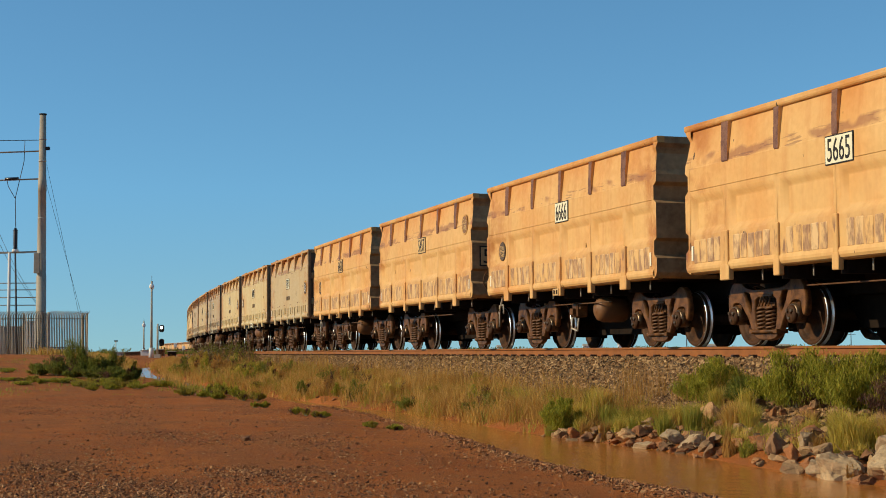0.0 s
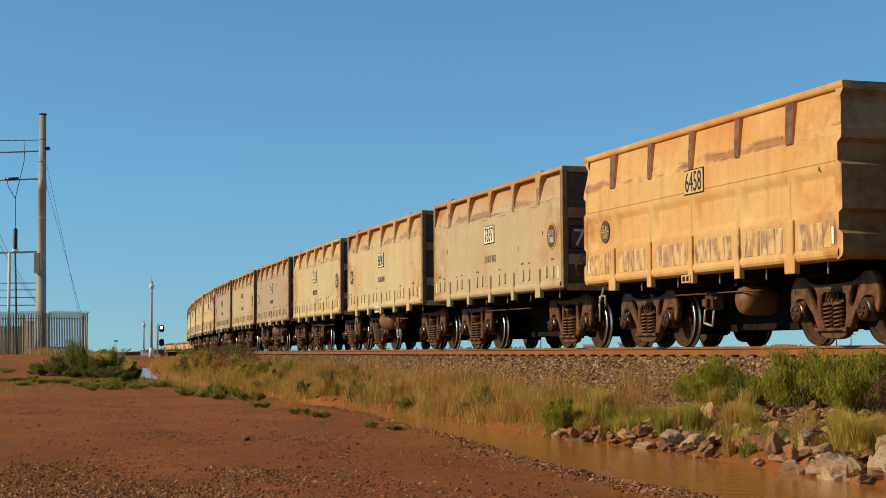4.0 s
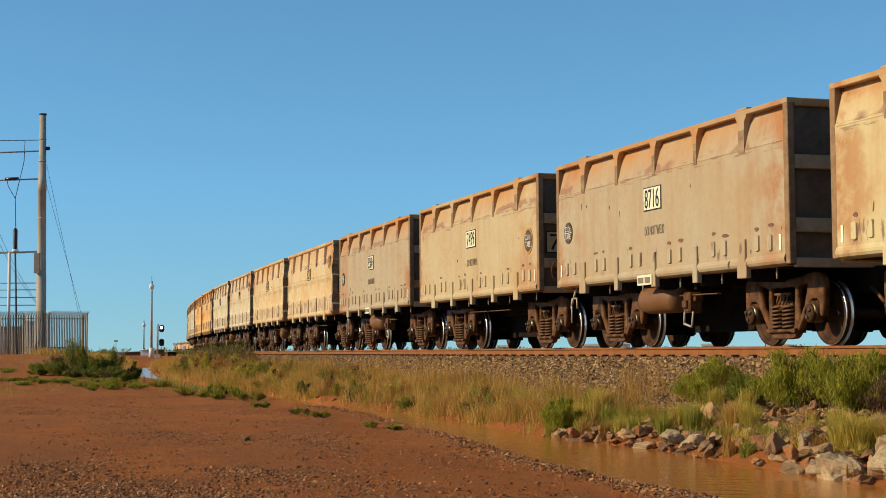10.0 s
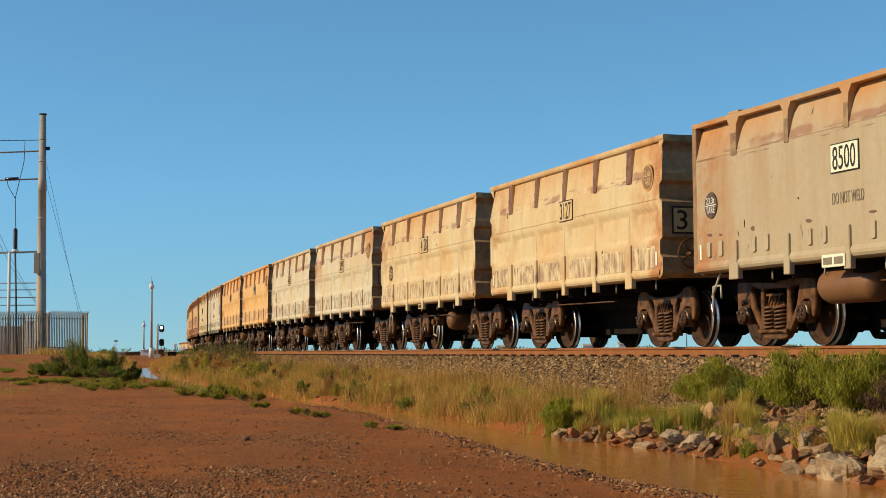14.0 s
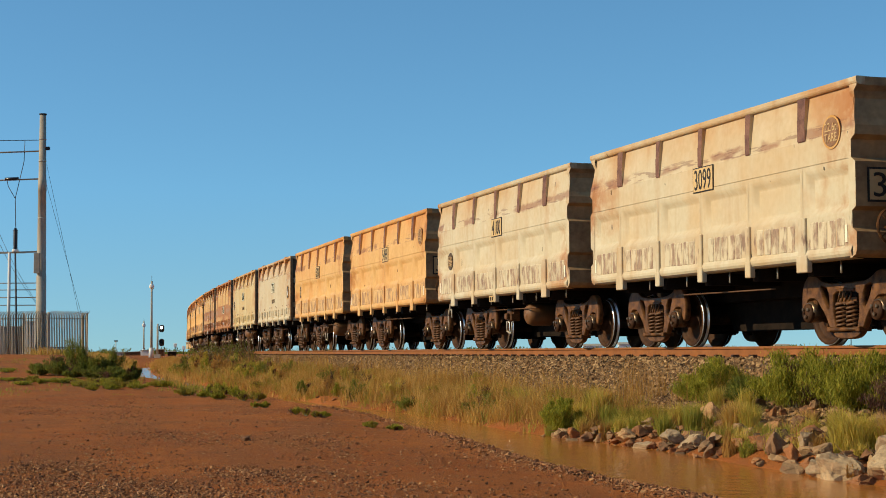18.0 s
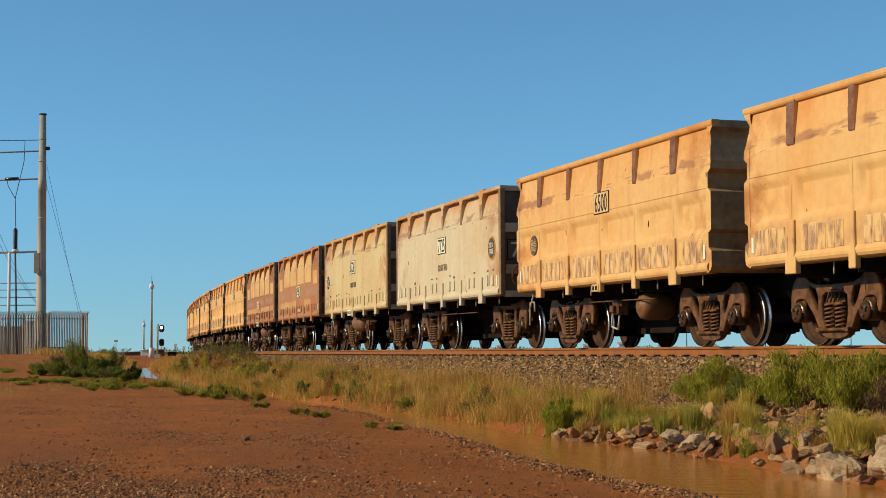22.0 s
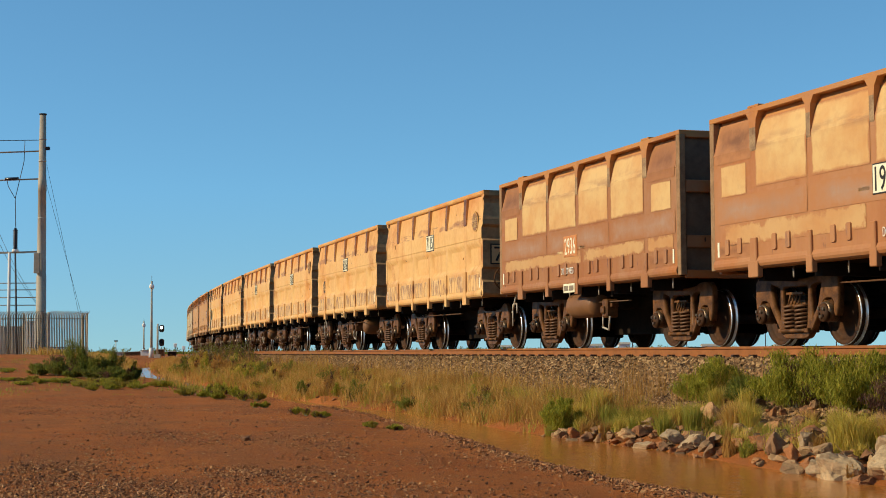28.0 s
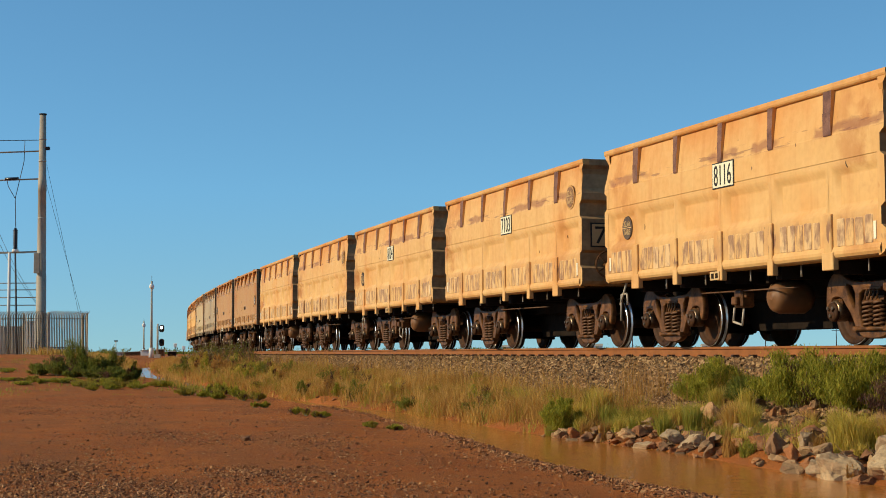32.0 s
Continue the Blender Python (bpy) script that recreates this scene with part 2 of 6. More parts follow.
M["whitepaint"] = plain("weathered_white_paint", (0.62, 0.60, 0.56), (0.74, 0.72, 0.68), 3, 0.6)
M["signal"] = plain("matt_black_signal_housing", (0.012, 0.012, 0.013), (0.03, 0.03, 0.03), 10, 0.7, bump=0)


# ---- building helpers ----
def mesh_of(name, bm, material, smooth=False):
    me = bpy.data.meshes.new(name)
    bm.to_mesh(me)
    bm.free()
    for mm in (material if isinstance(material, (list, tuple)) else [material]):
        me.materials.append(mm)
    if smooth:
        me.polygons.foreach_set("use_smooth", [True] * len(me.polygons))
    return me


def part(name, bm, material, parent, label="", smooth=False):
    """One mesh object under a thing or a part."""
    data = bm if isinstance(bm, bpy.types.Mesh) else mesh_of(name, bm, material, smooth)
    ob = new(name, data)
    ob.parent = parent
    if label:
        ob["label"] = label
    return ob


def add_box(bm, x0, x1, y0, y1, z0, z1, bevel=0.0, mat=0):
    vs = [bm.verts.new((x, y, z)) for x in (x0, x1) for y in (y0, y1) for z in (z0, z1)]
    fs = [bm.faces.new([vs[i] for i in q]) for q in ((0, 1, 3, 2), (4, 6, 7, 5), (0, 4, 5, 1), (2, 3, 7, 6), (0, 2, 6, 4), (1, 5, 7, 3))]
    for f in fs:
        f.material_index = mat
    if bevel:
        es = {e for f in fs for e in f.edges}
        bmesh.ops.bevel(bm, geom=list(es), offset=bevel, segments=1, affect="EDGES", profile=0.5)
    return fs


def box(*a, **k):
    bm = bmesh.new()
    add_box(bm, *a, **k)
    return bm


def add_rod(bm, a, b, r, r2=None, sides=8, mat=0, caps=True):
    a, b = Vector(a), Vector(b)
    r2 = r if r2 is None else r2
    q = (b - a).to_track_quat("Z", "Y")
    ring = []
    for p, rr in ((a, r), (b, r2)):
        ring.append([bm.verts.new(p + q @ Vector((rr * math.cos(t), rr * math.sin(t), 0))) for t in (2 * math.pi * i / sides for i in range(sides))])
    for i in range(sides):
        f = bm.faces.new((ring[0][i], ring[0][(i + 1) % sides], ring[1][(i + 1) % sides], ring[1][i]))
        f.material_index, f.smooth = mat, True
    if caps:
        for f in (bm.faces.new(ring[0][::-1]), bm.faces.new(ring[1])):
            f.material_index = mat


def rod(*a, **k):
    bm = bmesh.new()
    add_rod(bm, *a, **k)
    return bm


def add_turn(bm, rows, sides=24, axis="Y", mats=None, centre=(0, 0, 0)):
    """A turned solid: rows of (position along the axis, radius)."""
    c = Vector(centre)
    rings = []
    for p, r in rows:
        ring = []
        for i in range(sides):
            t = 2 * math.pi * i / sides
            u, v = r * math.cos(t), r * math.sin(t)
            ring.append(bm.verts.new(c + Vector({"Y": (u, p, v), "X": (p, u, v), "Z": (u, v, p)}[axis])))
        rings.append(ring)
    for j in range(len(rings) - 1):
        for i in range(sides):
            f = bm.faces.new((rings[j][i], rings[j][(i + 1) % sides], rings[j + 1][(i + 1) % sides], rings[j + 1][i]))
            f.smooth = True
            f.material_index = mats[j] if mats else 0
    for ring in (rings[0], rings[-1]):
        f = bm.faces.new(ring)
        f.material_index = 0


def shape(outline, depth, holes=(), bevel=0.0, upright=True, resolution=2):
    """A flat outline with holes, as a slab of that depth; upright: drawn in x and z, thick along y."""
    cu = bpy.data.curves.new("outline", "CURVE")
    cu.dimensions, cu.fill_mode = "2D", "BOTH"
    cu.extrude, cu.bevel_depth, cu.bevel_resolution = depth / 2 - bevel, bevel, 0
    for pts in (outline, *holes):
        sp = cu.splines.new("POLY")
        sp.points.add(len(pts) - 1)
        for p, (x, y) in zip(sp.points, pts):
            p.co = (x, y, 0, 1)
        sp.use_cyclic_u = True
    me = curve_mesh(cu)
    if upright:
        me.transform(Matrix.Rotation(radians(90), 4, "X"))
    return me


def curve_mesh(cu):
    ob = bpy.data.objects.new("outline", cu)
    scene.collection.objects.link(ob)
    me = bpy.data.meshes.new_from_object(ob)
    bpy.data.objects.remove(ob)
    bpy.data.curves.remove(cu)
    return me


def rounded(points, times=2):
    for _ in range(times):
        out = []
        for a, b in zip(points, points[1:] + points[:1]):
            out += [(a[0] * 0.75 + b[0] * 0.25, a[1] * 0.75 + b[1] * 0.25), (a[0] * 0.25 + b[0] * 0.75, a[1] * 0.25 + b[1] * 0.75)]
        points = out
    return points


def text_mesh(words, height, width, material, thick=0.004):
    """Lettering of that height and width, centred, in x and z, facing -y."""
    cu = bpy.data.curves.new("letters", "FONT")
    cu.body, cu.size, cu.align_x, cu.align_y, cu.extrude = words, 1.0, "CENTER", "CENTER", thick
    cu.resolution_u = 3
    me = curve_mesh(cu)
    co = np.zeros(len(me.vertices) * 3)
    me.vertices.foreach_get("co", co)
    co = co.reshape(-1, 3)
    lo, hi = co.min(0), co.max(0)
    co[:, 0] = (co[:, 0] - (lo[0] + hi[0]) / 2) * width / (hi[0] - lo[0])
    co[:, 1] = (co[:, 1] - (lo[1] + hi[1]) / 2) * height / (hi[1] - lo[1])
    me.vertices.foreach_set("co", co.ravel())
    me.transform(Matrix.Rotation(radians(90), 4, "X"))
    me.materials.clear()
    me.materials.append(material)
    return me


def as_part(name, me, material, parent, at=(0, 0, 0), label="", turn=0.0):
    if material is not None:
        me.materials.clear()
        me.materials.append(material)
    ob = new(name, me)
    ob.parent = parent
    ob.matrix_basis = Matrix.Translation(at) @ Matrix.Rotation(radians(turn), 4, "Z")
    if label:
        ob["label"] = label
    return ob


# ---- the line of the track ----
# curvature in 1/km by distance back along the train's side
BENDS = ((-60, 2.079), (0, 1.7255), (30, 1.083), (60, 1.165), (90, 1.0603), (160, 1.0615), (220, 0.0), (280, -0.65), (480, -0.65), (540, 0.0), (1000, 0.0))
LINE_S = np.arange(-80.0, 960.0, 0.5)
bend = np.interp(LINE_S, [b[0] for b in BENDS], [b[1] for b in BENDS]) / 1000
head = np.concatenate([[0], np.cumsum((bend[1:] + bend[:-1]) / 2 * 0.5)])
head += -0.299937 - np.interp(0, LINE_S, head)
line_x = np.concatenate([[0], np.cumsum((np.sin(head[1:]) + np.sin(head[:-1])) / 2 * 0.5)])
line_y = np.concatenate([[0], np.cumsum((np.cos(head[1:]) + np.cos(head[:-1])) / 2 * 0.5)])
line_x += 3.454303 - np.interp(0, LINE_S, line_x)
line_y += 28.730375 - np.interp(0, LINE_S, line_y)
HALF = 1.73                                 # half the wagons' width


def beside(s, u):
    """The place s metres back along the line and u metres out from the wagons' side towards the road; its heading."""
    x, y, h = np.interp(s, LINE_S, line_x), np.interp(s, LINE_S, line_y), np.interp(s, LINE_S, head)
    return x - np.cos(h) * u, y + np.sin(h) * u, h


def along(x, y):
    """(s, u) of places, by the nearest point of the line."""
    x, y = np.atleast_1d(x), np.atleast_1d(y)
    s, u = np.zeros(len(x)), np.zeros(len(x))
    step = 8
    lx, ly = line_x[::step], line_y[::step]
    for i in range(0, len(x), 4000):
        a, b = x[i:i + 4000], y[i:i + 4000]
        d = (a[:, None] - lx) ** 2 + (b[:, None] - ly) ** 2
        j = np.clip(d.argmin(1) * step, 0, len(LINE_S) - 1)
        h = head[j]
        dx, dy = a - line_x[j], b - line_y[j]
        s[i:i + 4000] = LINE_S[j] + dx * np.sin(h) + dy * np.cos(h)
        u[i:i + 4000] = -(dx * np.cos(h) - dy * np.sin(h))
    return s, u


PITCH, SPEED, GAIN = 10.5, 6.767111, 0.00099
SLACK_AT, SLACK = (0, 1, 2, 3, 4, 6, 10, 12, 13, 14, 18), (0.0, -0.04, 0.02, 0.12, 0.06, 0.05, 0.14, 0.18, 0.18, 0.07, 0.05)


def wagon_place(k, t):
    """Where the k-th wagon stands at t seconds."""
    tau = t - 9.0
    s = k * PITCH - SPEED * tau - GAIN * tau * tau - 4.59 - float(np.interp(k, SLACK_AT, SLACK))
    ax, ay, _ = beside(s - 3.25, -HALF)
    bx, by, _ = beside(s + 3.25, -HALF)
    turn = math.atan2(ay - by, ax - bx)
    return Matrix.Translation(((ax + bx) / 2, (ay + by) / 2, 0)) @ Matrix.Rotation(turn, 4, "Z")


# ---- ground ----
WATER = -1.25


def smooth(a, b, v):
    t = np.clip((v - a) / (b - a), 0, 1)
    return t * t * (3 - 2 * t)


def water_edges(s):
    far = np.interp(s, (-20, -13.5, -8.4, -5.2, 0, 4.6, 8, 21, 36, 46, 52, 98, 108), (4.25, 4.2, 3.75, 3.85, 3.48, 3.32, 3.62, 3.86, 3.8, 3.85, 3.95, 2.85, 2.95))
    near = np.interp(s, (-20, -14, -8.4, 0.4, 6.2, 15, 36, 46, 52, 98, 108), (6.6, 6.12, 5.47, 4.37, 4.15, 4.04, 3.98, 4.2, 4.6, 3.45, 3.0))
    return far, near


def hump(x, y, size):
    """A cheap smooth unevenness, -1 to 1."""
    return (np.sin(x / size + 1.3 * np.sin(y / size * 0.7 + 0.4)) * np.cos(y / size * 0.9 + 1.1 * np.sin(x / size * 0.6 + 2.0)))


def height(x, y):
    s, u = along(x, y)
    far, near = water_edges(s)
    dist = np.hypot(x, y)
    yy = np.asarray(y)
    plain_z = -1.10 + 0.98 * smooth(34, 88, yy) * smooth(4.6, 9.0, u) - 0.25 * smooth(100, 180, yy) * smooth(4.6, 9.0, u)
    plain_z = plain_z + 0.035 * hump(x, y, 2.6) + 0.012 * hump(x + 5, y, 0.7)
    # gravelly lip beside the water
    plain_z = plain_z + 0.06 * np.exp(-((u - near - 0.45) / 0.35) ** 2) * (s < 12) - 0.10 * smooth(2.0, 0.2, u - near)
    bank_top = -0.82 + 0.05 * hump(x, y, 1.1)
    bank = bank_top + (-1.14 - bank_top) * smooth(1.0, 3.2, u) + 0.06 * hump(x, y, 0.9) * smooth(1.0, 2.0, u)
    ditch_floor = WATER - 0.18
    fade = smooth(100, 112, s)
    z = np.where(u > (far + near) / 2, plain_z, bank)
    d_far, d_near = u - far, near - u
    inside = np.minimum(d_far, d_near)
    wet = smooth(-0.42, 0.35, inside)
    z = z + (ditch_floor - z) * wet * (1 - 0.75 * fade)
    # ballast shoulder, and the formation beyond it
    shoulder = -0.20 - 0.62 * np.clip((u + 0.25) / 1.15, 0, 1)
    z = np.where(u < 0.9, np.maximum(shoulder, -0.82), z)
    beyond = -0.20 - 0.62 * np.clip((-u - 3.2 - 0.25) / 1.15, 0, 1)
    z = np.where(u < -3.2, beyond + 0.25 * smooth(12, 60, -u), z)
    out = smooth(120, 260, dist)
    z = np.where((u > 0.9), z * (1 - out) + (-0.45) * out, z)
    return z


def ground_mesh():
    ang = np.concatenate([np.linspace(-180, -26, 30)[:-1], np.linspace(-26, 26, 520), np.linspace(26, 180, 30)[1:]])
    rad = np.concatenate([np.linspace(0.01, 9.0, 12)[:-1], np.geomspace(9.0, 130.0, 420), np.geomspace(130, 4500, 46)[1:]])
    a, r = np.meshgrid(np.radians(ang), rad)
    x, y = (np.sin(a) * r).ravel() + 0.2, (np.cos(a) * r).ravel() - 0.4
    z = height(x, y)
    na, nr = len(ang), len(rad)
    idx = np.arange(na * nr).reshape(nr, na)
    q = np.stack([idx[:-1, :-1], idx[:-1, 1:], idx[1:, 1:], idx[1:, :-1]], -1).reshape(-1, 4)[:, ::-1]
    me = bpy.data.meshes.new("ground")
    me.from_pydata(np.stack([x, y, z], 1).tolist(), [], q.tolist())
    me.polygons.foreach_set("use_smooth", [True] * len(me.polygons))
    # the track's bed is crushed stone, not dirt
    s, u = along(x, y)
    mid = u[q].mean(1)
    bed = (mid < 0.98) & (mid > -4.6) & (s[q].mean(1) < 300)
    me.polygons.foreach_set("material_index", bed.astype(int))
    return me


def dirt_material():
    k = Mat("red_dirt", 0.95, 0, 0.1)
    v = k.coords()
    a = k.noise(v, 0.35, 5, 0.6)
    b = k.noise(v, 2.2, 6, 0.65)
    c = k.noise(v, 38, 4, 0.7)
    col = k.mix(k.ramp(a, 0.35, 0.65), (0.330, 0.0870, 0.0142), (0.465, 0.1387, 0.0253))
    col = k.mix(k.ramp(b, 0.42, 0.62, 0, 0.7), col, (0.296, 0.1034, 0.0284))
    g = k.noise(k.coords((1, 0.45, 1)), 0.8, 5, 0.65)
    col = k.mix(k.ramp(g, 0.45, 0.60, 0, 0.5), col, (0.221, 0.0882, 0.0305))
    e = k.noise(v, 130, 3, 0.7)
    col = k.mix(k.ramp(e, 0.5, 0.68, 0, 0.75), col, (0.122, 0.0540, 0.0273))
    col = k.mix(k.ramp(e, 0.45, 0.3, 0, 0.65), col, (0.580, 0.2761, 0.1000))
    col = k.mix(k.ramp(c, 0.55, 0.7, 0, 0.6), col, (0.151, 0.0823, 0.0505))
    col = k.mix(k.ramp(c, 0.42, 0.3, 0, 0.35), col, (0.487, 0.2350, 0.1053))
    k.bump(k.math("ADD", k.math("ADD", k.math("MULTIPLY", b, 2.0), k.math("MULTIPLY", c, 0.7)), k.math("MULTIPLY", e, 0.35)), 1.0, 0.04)
    return k.done(col)


M["dirt"] = dirt_material()
ground = tagged(new("ground", ground_mesh()), "red iron-rich dirt flat with a shallow drain beside the track", "ground", kind="structure")
ground.data.materials.append(M["dirt"])
# dark base tone stands in for the shaded gaps between the ballast stones
M["bed"] = plain("crushed_stone_bed", (0.045, 0.028, 0.015), (0.19, 0.12, 0.06), 16, 0.95, bump=1.0, dist=0.03)
ground.data.materials.append(M["bed"])


def water_material():
    k = Mat("muddy_water", 0.13, 0, 0.25)
    v = k.coords((1, 2.2, 1))
    w1 = k.noise(v, 2.2, 3, 0.5)
    w2 = k.noise(v, 9.0, 2, 0.5)
    k.bump(k.math("ADD", w1, k.math("MULTIPLY", w2, 0.4)), 0.22, 0.03)
    return k.done(k.mix(k.ramp(w1, 0.35, 0.65), (0.37, 0.13, 0.022), (0.44, 0.16, 0.029)))


def ribbon(name, s_rows, inner, outer, z, material):
    bm = bmesh.new()
    prev = None
    for s in s_rows:
        row = []
        for f in (0, 0.25, 0.5, 0.75, 1):
            x, y, _ = beside(s, inner(s) * (1 - f) + outer(s) * f)
            row.append(bm.verts.new((x, y, z)))
        if prev:
            for i in range(4):
                bm.faces.new((prev[i], prev[i + 1], row[i + 1], row[i]))
        prev = row
    ob = new(name, mesh_of(name, bm, material, True))
    return ob


M["water"] = water_material()
tagged(ribbon("water", np.arange(-40, 106, 1.0), lambda s: water_edges(s)[0] - 0.5, lambda s: water_edges(s)[1] + 0.5, WATER, M["water"]),
       "still muddy orange-brown water lying in a roadside drain", "water", kind="structure")


# ---- the track ----
def sweep(profile, s0, s1, step, centre, material):
    """A profile of (u outwards, z) swept along the line."""
    bm = bmesh.new()
    prev = None
    for s in np.arange(s0, s1 + 0.01, step):
        row = []
        for u, z in profile:
            x, y, _ = beside(s, centre + u)
            row.append(bm.verts.new((x, y, z)))
        if prev:
            for i in range(len(profile)):
                j = (i + 1) % len(profile)
                f = bm.faces.new((prev[i], prev[j], row[j], row[i]))
                f.material_index = 1 if (profile[i][1] > -0.003 and profile[j][1] > -0.003) else 0
        prev = row
    return mesh_of("rail", bm, material)


RAIL = ((-0.036, 0.0), (0.036, 0.0), (0.036, -0.038), (0.009, -0.052), (0.009, -0.160), (0.076, -0.188), (0.076, -0.200), (-0.076, -0.200), (-0.076, -0.188), (-0.009, -0.160), (-0.009, -0.052), (-0.036, -0.038))
track = tagged(new("railway_track"), "heavy-haul railway track on dusty stone ballast", "railway track", kind="structure")
for off in (-HALF + 0.7535, -HALF - 0.7535):
    part("rail", sweep(RAIL, -40, 300, 2.0, off, [M["rail"], M["rail_top"]]), None, track, "rust-brown steel rail with polished head")


# ---- ore wagons ----
# local axes: x ahead, y to the left, z up from the rail; the side seen from the road is y = -1.6
RIBS = (-3.26, -1.63, 0.0, 1.63, 3.26)
BAYS = tuple(zip((-4.57,) + RIBS, RIBS + (4.57,)))


def strip(bm, x0, x1, prof, mat=0):
    """A sheet from x0 to x1 with the profile (z, y)."""
    a = [bm.verts.new((x0, y, z)) for z, y in prof]
    b = [bm.verts.new((x1, y, z)) for z, y in prof]
    for i in range(len(prof) - 1):
        f = bm.faces.new((a[i], b[i], b[i + 1], a[i + 1]))
        f.material_index = mat


def pressed(bm, x0, x1, z0, z1, y, depth, margin):
    """A sheet with a soft-edged pressed field."""
    def ring(i, d):
        return [bm.verts.new(p) for p in ((x0 + i, y + d, z0 + i), (x1 - i, y + d, z0 + i), (x1 - i, y + d, z1 - i), (x0 + i, y + d, z1 - i))]
    rings = [ring(0, 0), ring(margin * 0.6, 0), ring(margin, depth * 0.12), ring(margin + 0.05, depth * 0.55), ring(margin + 0.09, depth * 0.92), ring(margin + 0.12, depth)]
    for p, q in zip(rings, rings[1:]):
        for i in range(4):
            j = (i + 1) % 4
            bm.faces.new((p[i], p[j], q[j], q[i])).smooth = True
    bm.faces.new(rings[-1])


ROLL = [(1.19, -1.42), (1.19, -1.50), (1.198, -1.56), (1.222, -1.605), (1.262, -1.628), (1.305, -1.630), (1.345, -1.615), (1.37, -1.6)]


def flip(bm):
    bmesh.ops.scale(bm, vec=(1, -1, 1), verts=bm.verts)
    bmesh.ops.reverse_faces(bm, faces=bm.faces)
    return bm


def side_sheet(kind):
    """The wall's shell; the pressed panels of a panelled wagon lie on it."""
    bm = bmesh.new()
    if kind == "panelled":
        prof = [(1.22, -1.45), (1.22, -1.50), (1.34, -1.50), (2.55, -1.50), (2.573, -1.50), (2.576, -1.592), (2.584, -1.598), (2.95, -1.594), (2.965, -1.590), (3.57, -1.525), (3.62, -1.50), (3.62, -1.42), (1.22, -1.42)]
    else:
        prof = ROLL + [(3.04, -1.6), (3.052, -1.606), (3.064, -1.6), (3.60, -1.47), (3.62, -1.42), (1.20, -1.42)]
    strip(bm, -4.57, 4.57, prof)
    bmesh.ops.remove_doubles(bm, verts=bm.verts, dist=0.0005)
    return bm


def side_panel(x0, x1):
    bm = bmesh.new()
    g = 0.0035
    strip(bm, x0 + g, x1 - g, ROLL + [(1.76, -1.6)])
    pressed(bm, x0 + g, x1 - g, 1.76, 2.572, -1.6, 0.085, 0.09)
    bmesh.ops.remove_doubles(bm, verts=bm.verts, dist=0.0005)
    return bm


def side_rail(kind):
    bm = bmesh.new()
    if kind == "panelled":
        prof = [(3.575, -1.51), (3.585, -1.56), (3.60, -1.575), (3.625, -1.585), (3.675, -1.585), (3.69, -1.575), (3.69, -1.44), (3.575, -1.44)]
        strip(bm, -4.71, 4.71, prof)
        for x in (-4.71, 4.71):
            bm.faces.new([bm.verts.new((x, y, z)) for z, y in prof])
    else:
        add_box(bm, -4.69, 4.69, -1.605, -1.45, 3.595, 3.675, 0.008)
    return bm


def rib(kind, x):
    """An upright gusset whose outer face stands plumb over the leaning top sheet."""
    bm = bmesh.new()
    if kind == "panelled":
        w = 0.105 if abs(x) > 3 else 0.07
        prof = [(2.945, -1.600), (2.965, -1.612), (3.28, -1.612), (3.285, -1.604), (3.585, -1.592)]
        grow = (-0.012, 0.0, 0.0, 0.0, 0.008)
    else:
        w = 0.095 if abs(x) > 3 else 0.06
        prof = [(3.0, -1.604), (3.03, -1.612), (3.36, -1.612), (3.49, -1.612), (3.60, -1.612)]
        grow = (0.0, 0.0, 0.0, 0.02, 0.10)
    n = len(prof)
    a = [bm.verts.new((x - w - d, y, z)) for (z, y), d in zip(prof, grow)]
    b = [bm.verts.new((x + w + d, y, z)) for (z, y), d in zip(prof, grow)]
    a2 = [bm.verts.new((x - w - d, -1.45, z)) for (z, y), d in zip(prof, grow)]
    b2 = [bm.verts.new((x + w + d, -1.45, z)) for (z, y), d in zip(prof, grow)]
    for i in range(n - 1):
        bm.faces.new((a[i], b[i], b[i + 1], a[i + 1])).material_index = 1 if kind == "panelled" or i < 2 else 0
        bm.faces.new((a2[i], a[i], a[i + 1], a2[i + 1]))
        bm.faces.new((b[i], b2[i], b2[i + 1], b[i + 1]))
    bm.faces.new((a[0], a2[0], b2[0], b[0]))
    return bm


def bracket(kind, x, big):
    bm = bmesh.new()
    w = 0.10 if big else 0.06
    add_box(bm, x - w, x + w, -1.64, -1.59, 1.28, 1.84 if kind == "panelled" else 1.66, 0.012)
    w2 = 0.15 if big else 0.085
    add_box(bm, x - w2, x + w2, -1.645, -1.55, 1.05, 1.30, 0.01)
    return bm


def obround(w, h, y, d, corner=0.35):
    bm = bmesh.new()
    k = w * corner
    pts = [(-w, -h + k), (-w + k, -h), (w - k, -h), (w, -h + k), (w, h - k), (w - k, h), (-w + k, h), (-w, h - k)]
    a = [bm.verts.new((x, y - d, z)) for x, z in pts]
    b = [bm.verts.new((x * 1.12, y + 0.004, z * 1.08)) for x, z in pts]
    bm.faces.new(a)
    for i in range(len(pts)):
        j = (i + 1) % len(pts)
        bm.faces.new((b[i], b[j], a[j], a[i]))
    bmesh.ops.recalc_face_normals(bm, faces=bm.faces)
    return bm


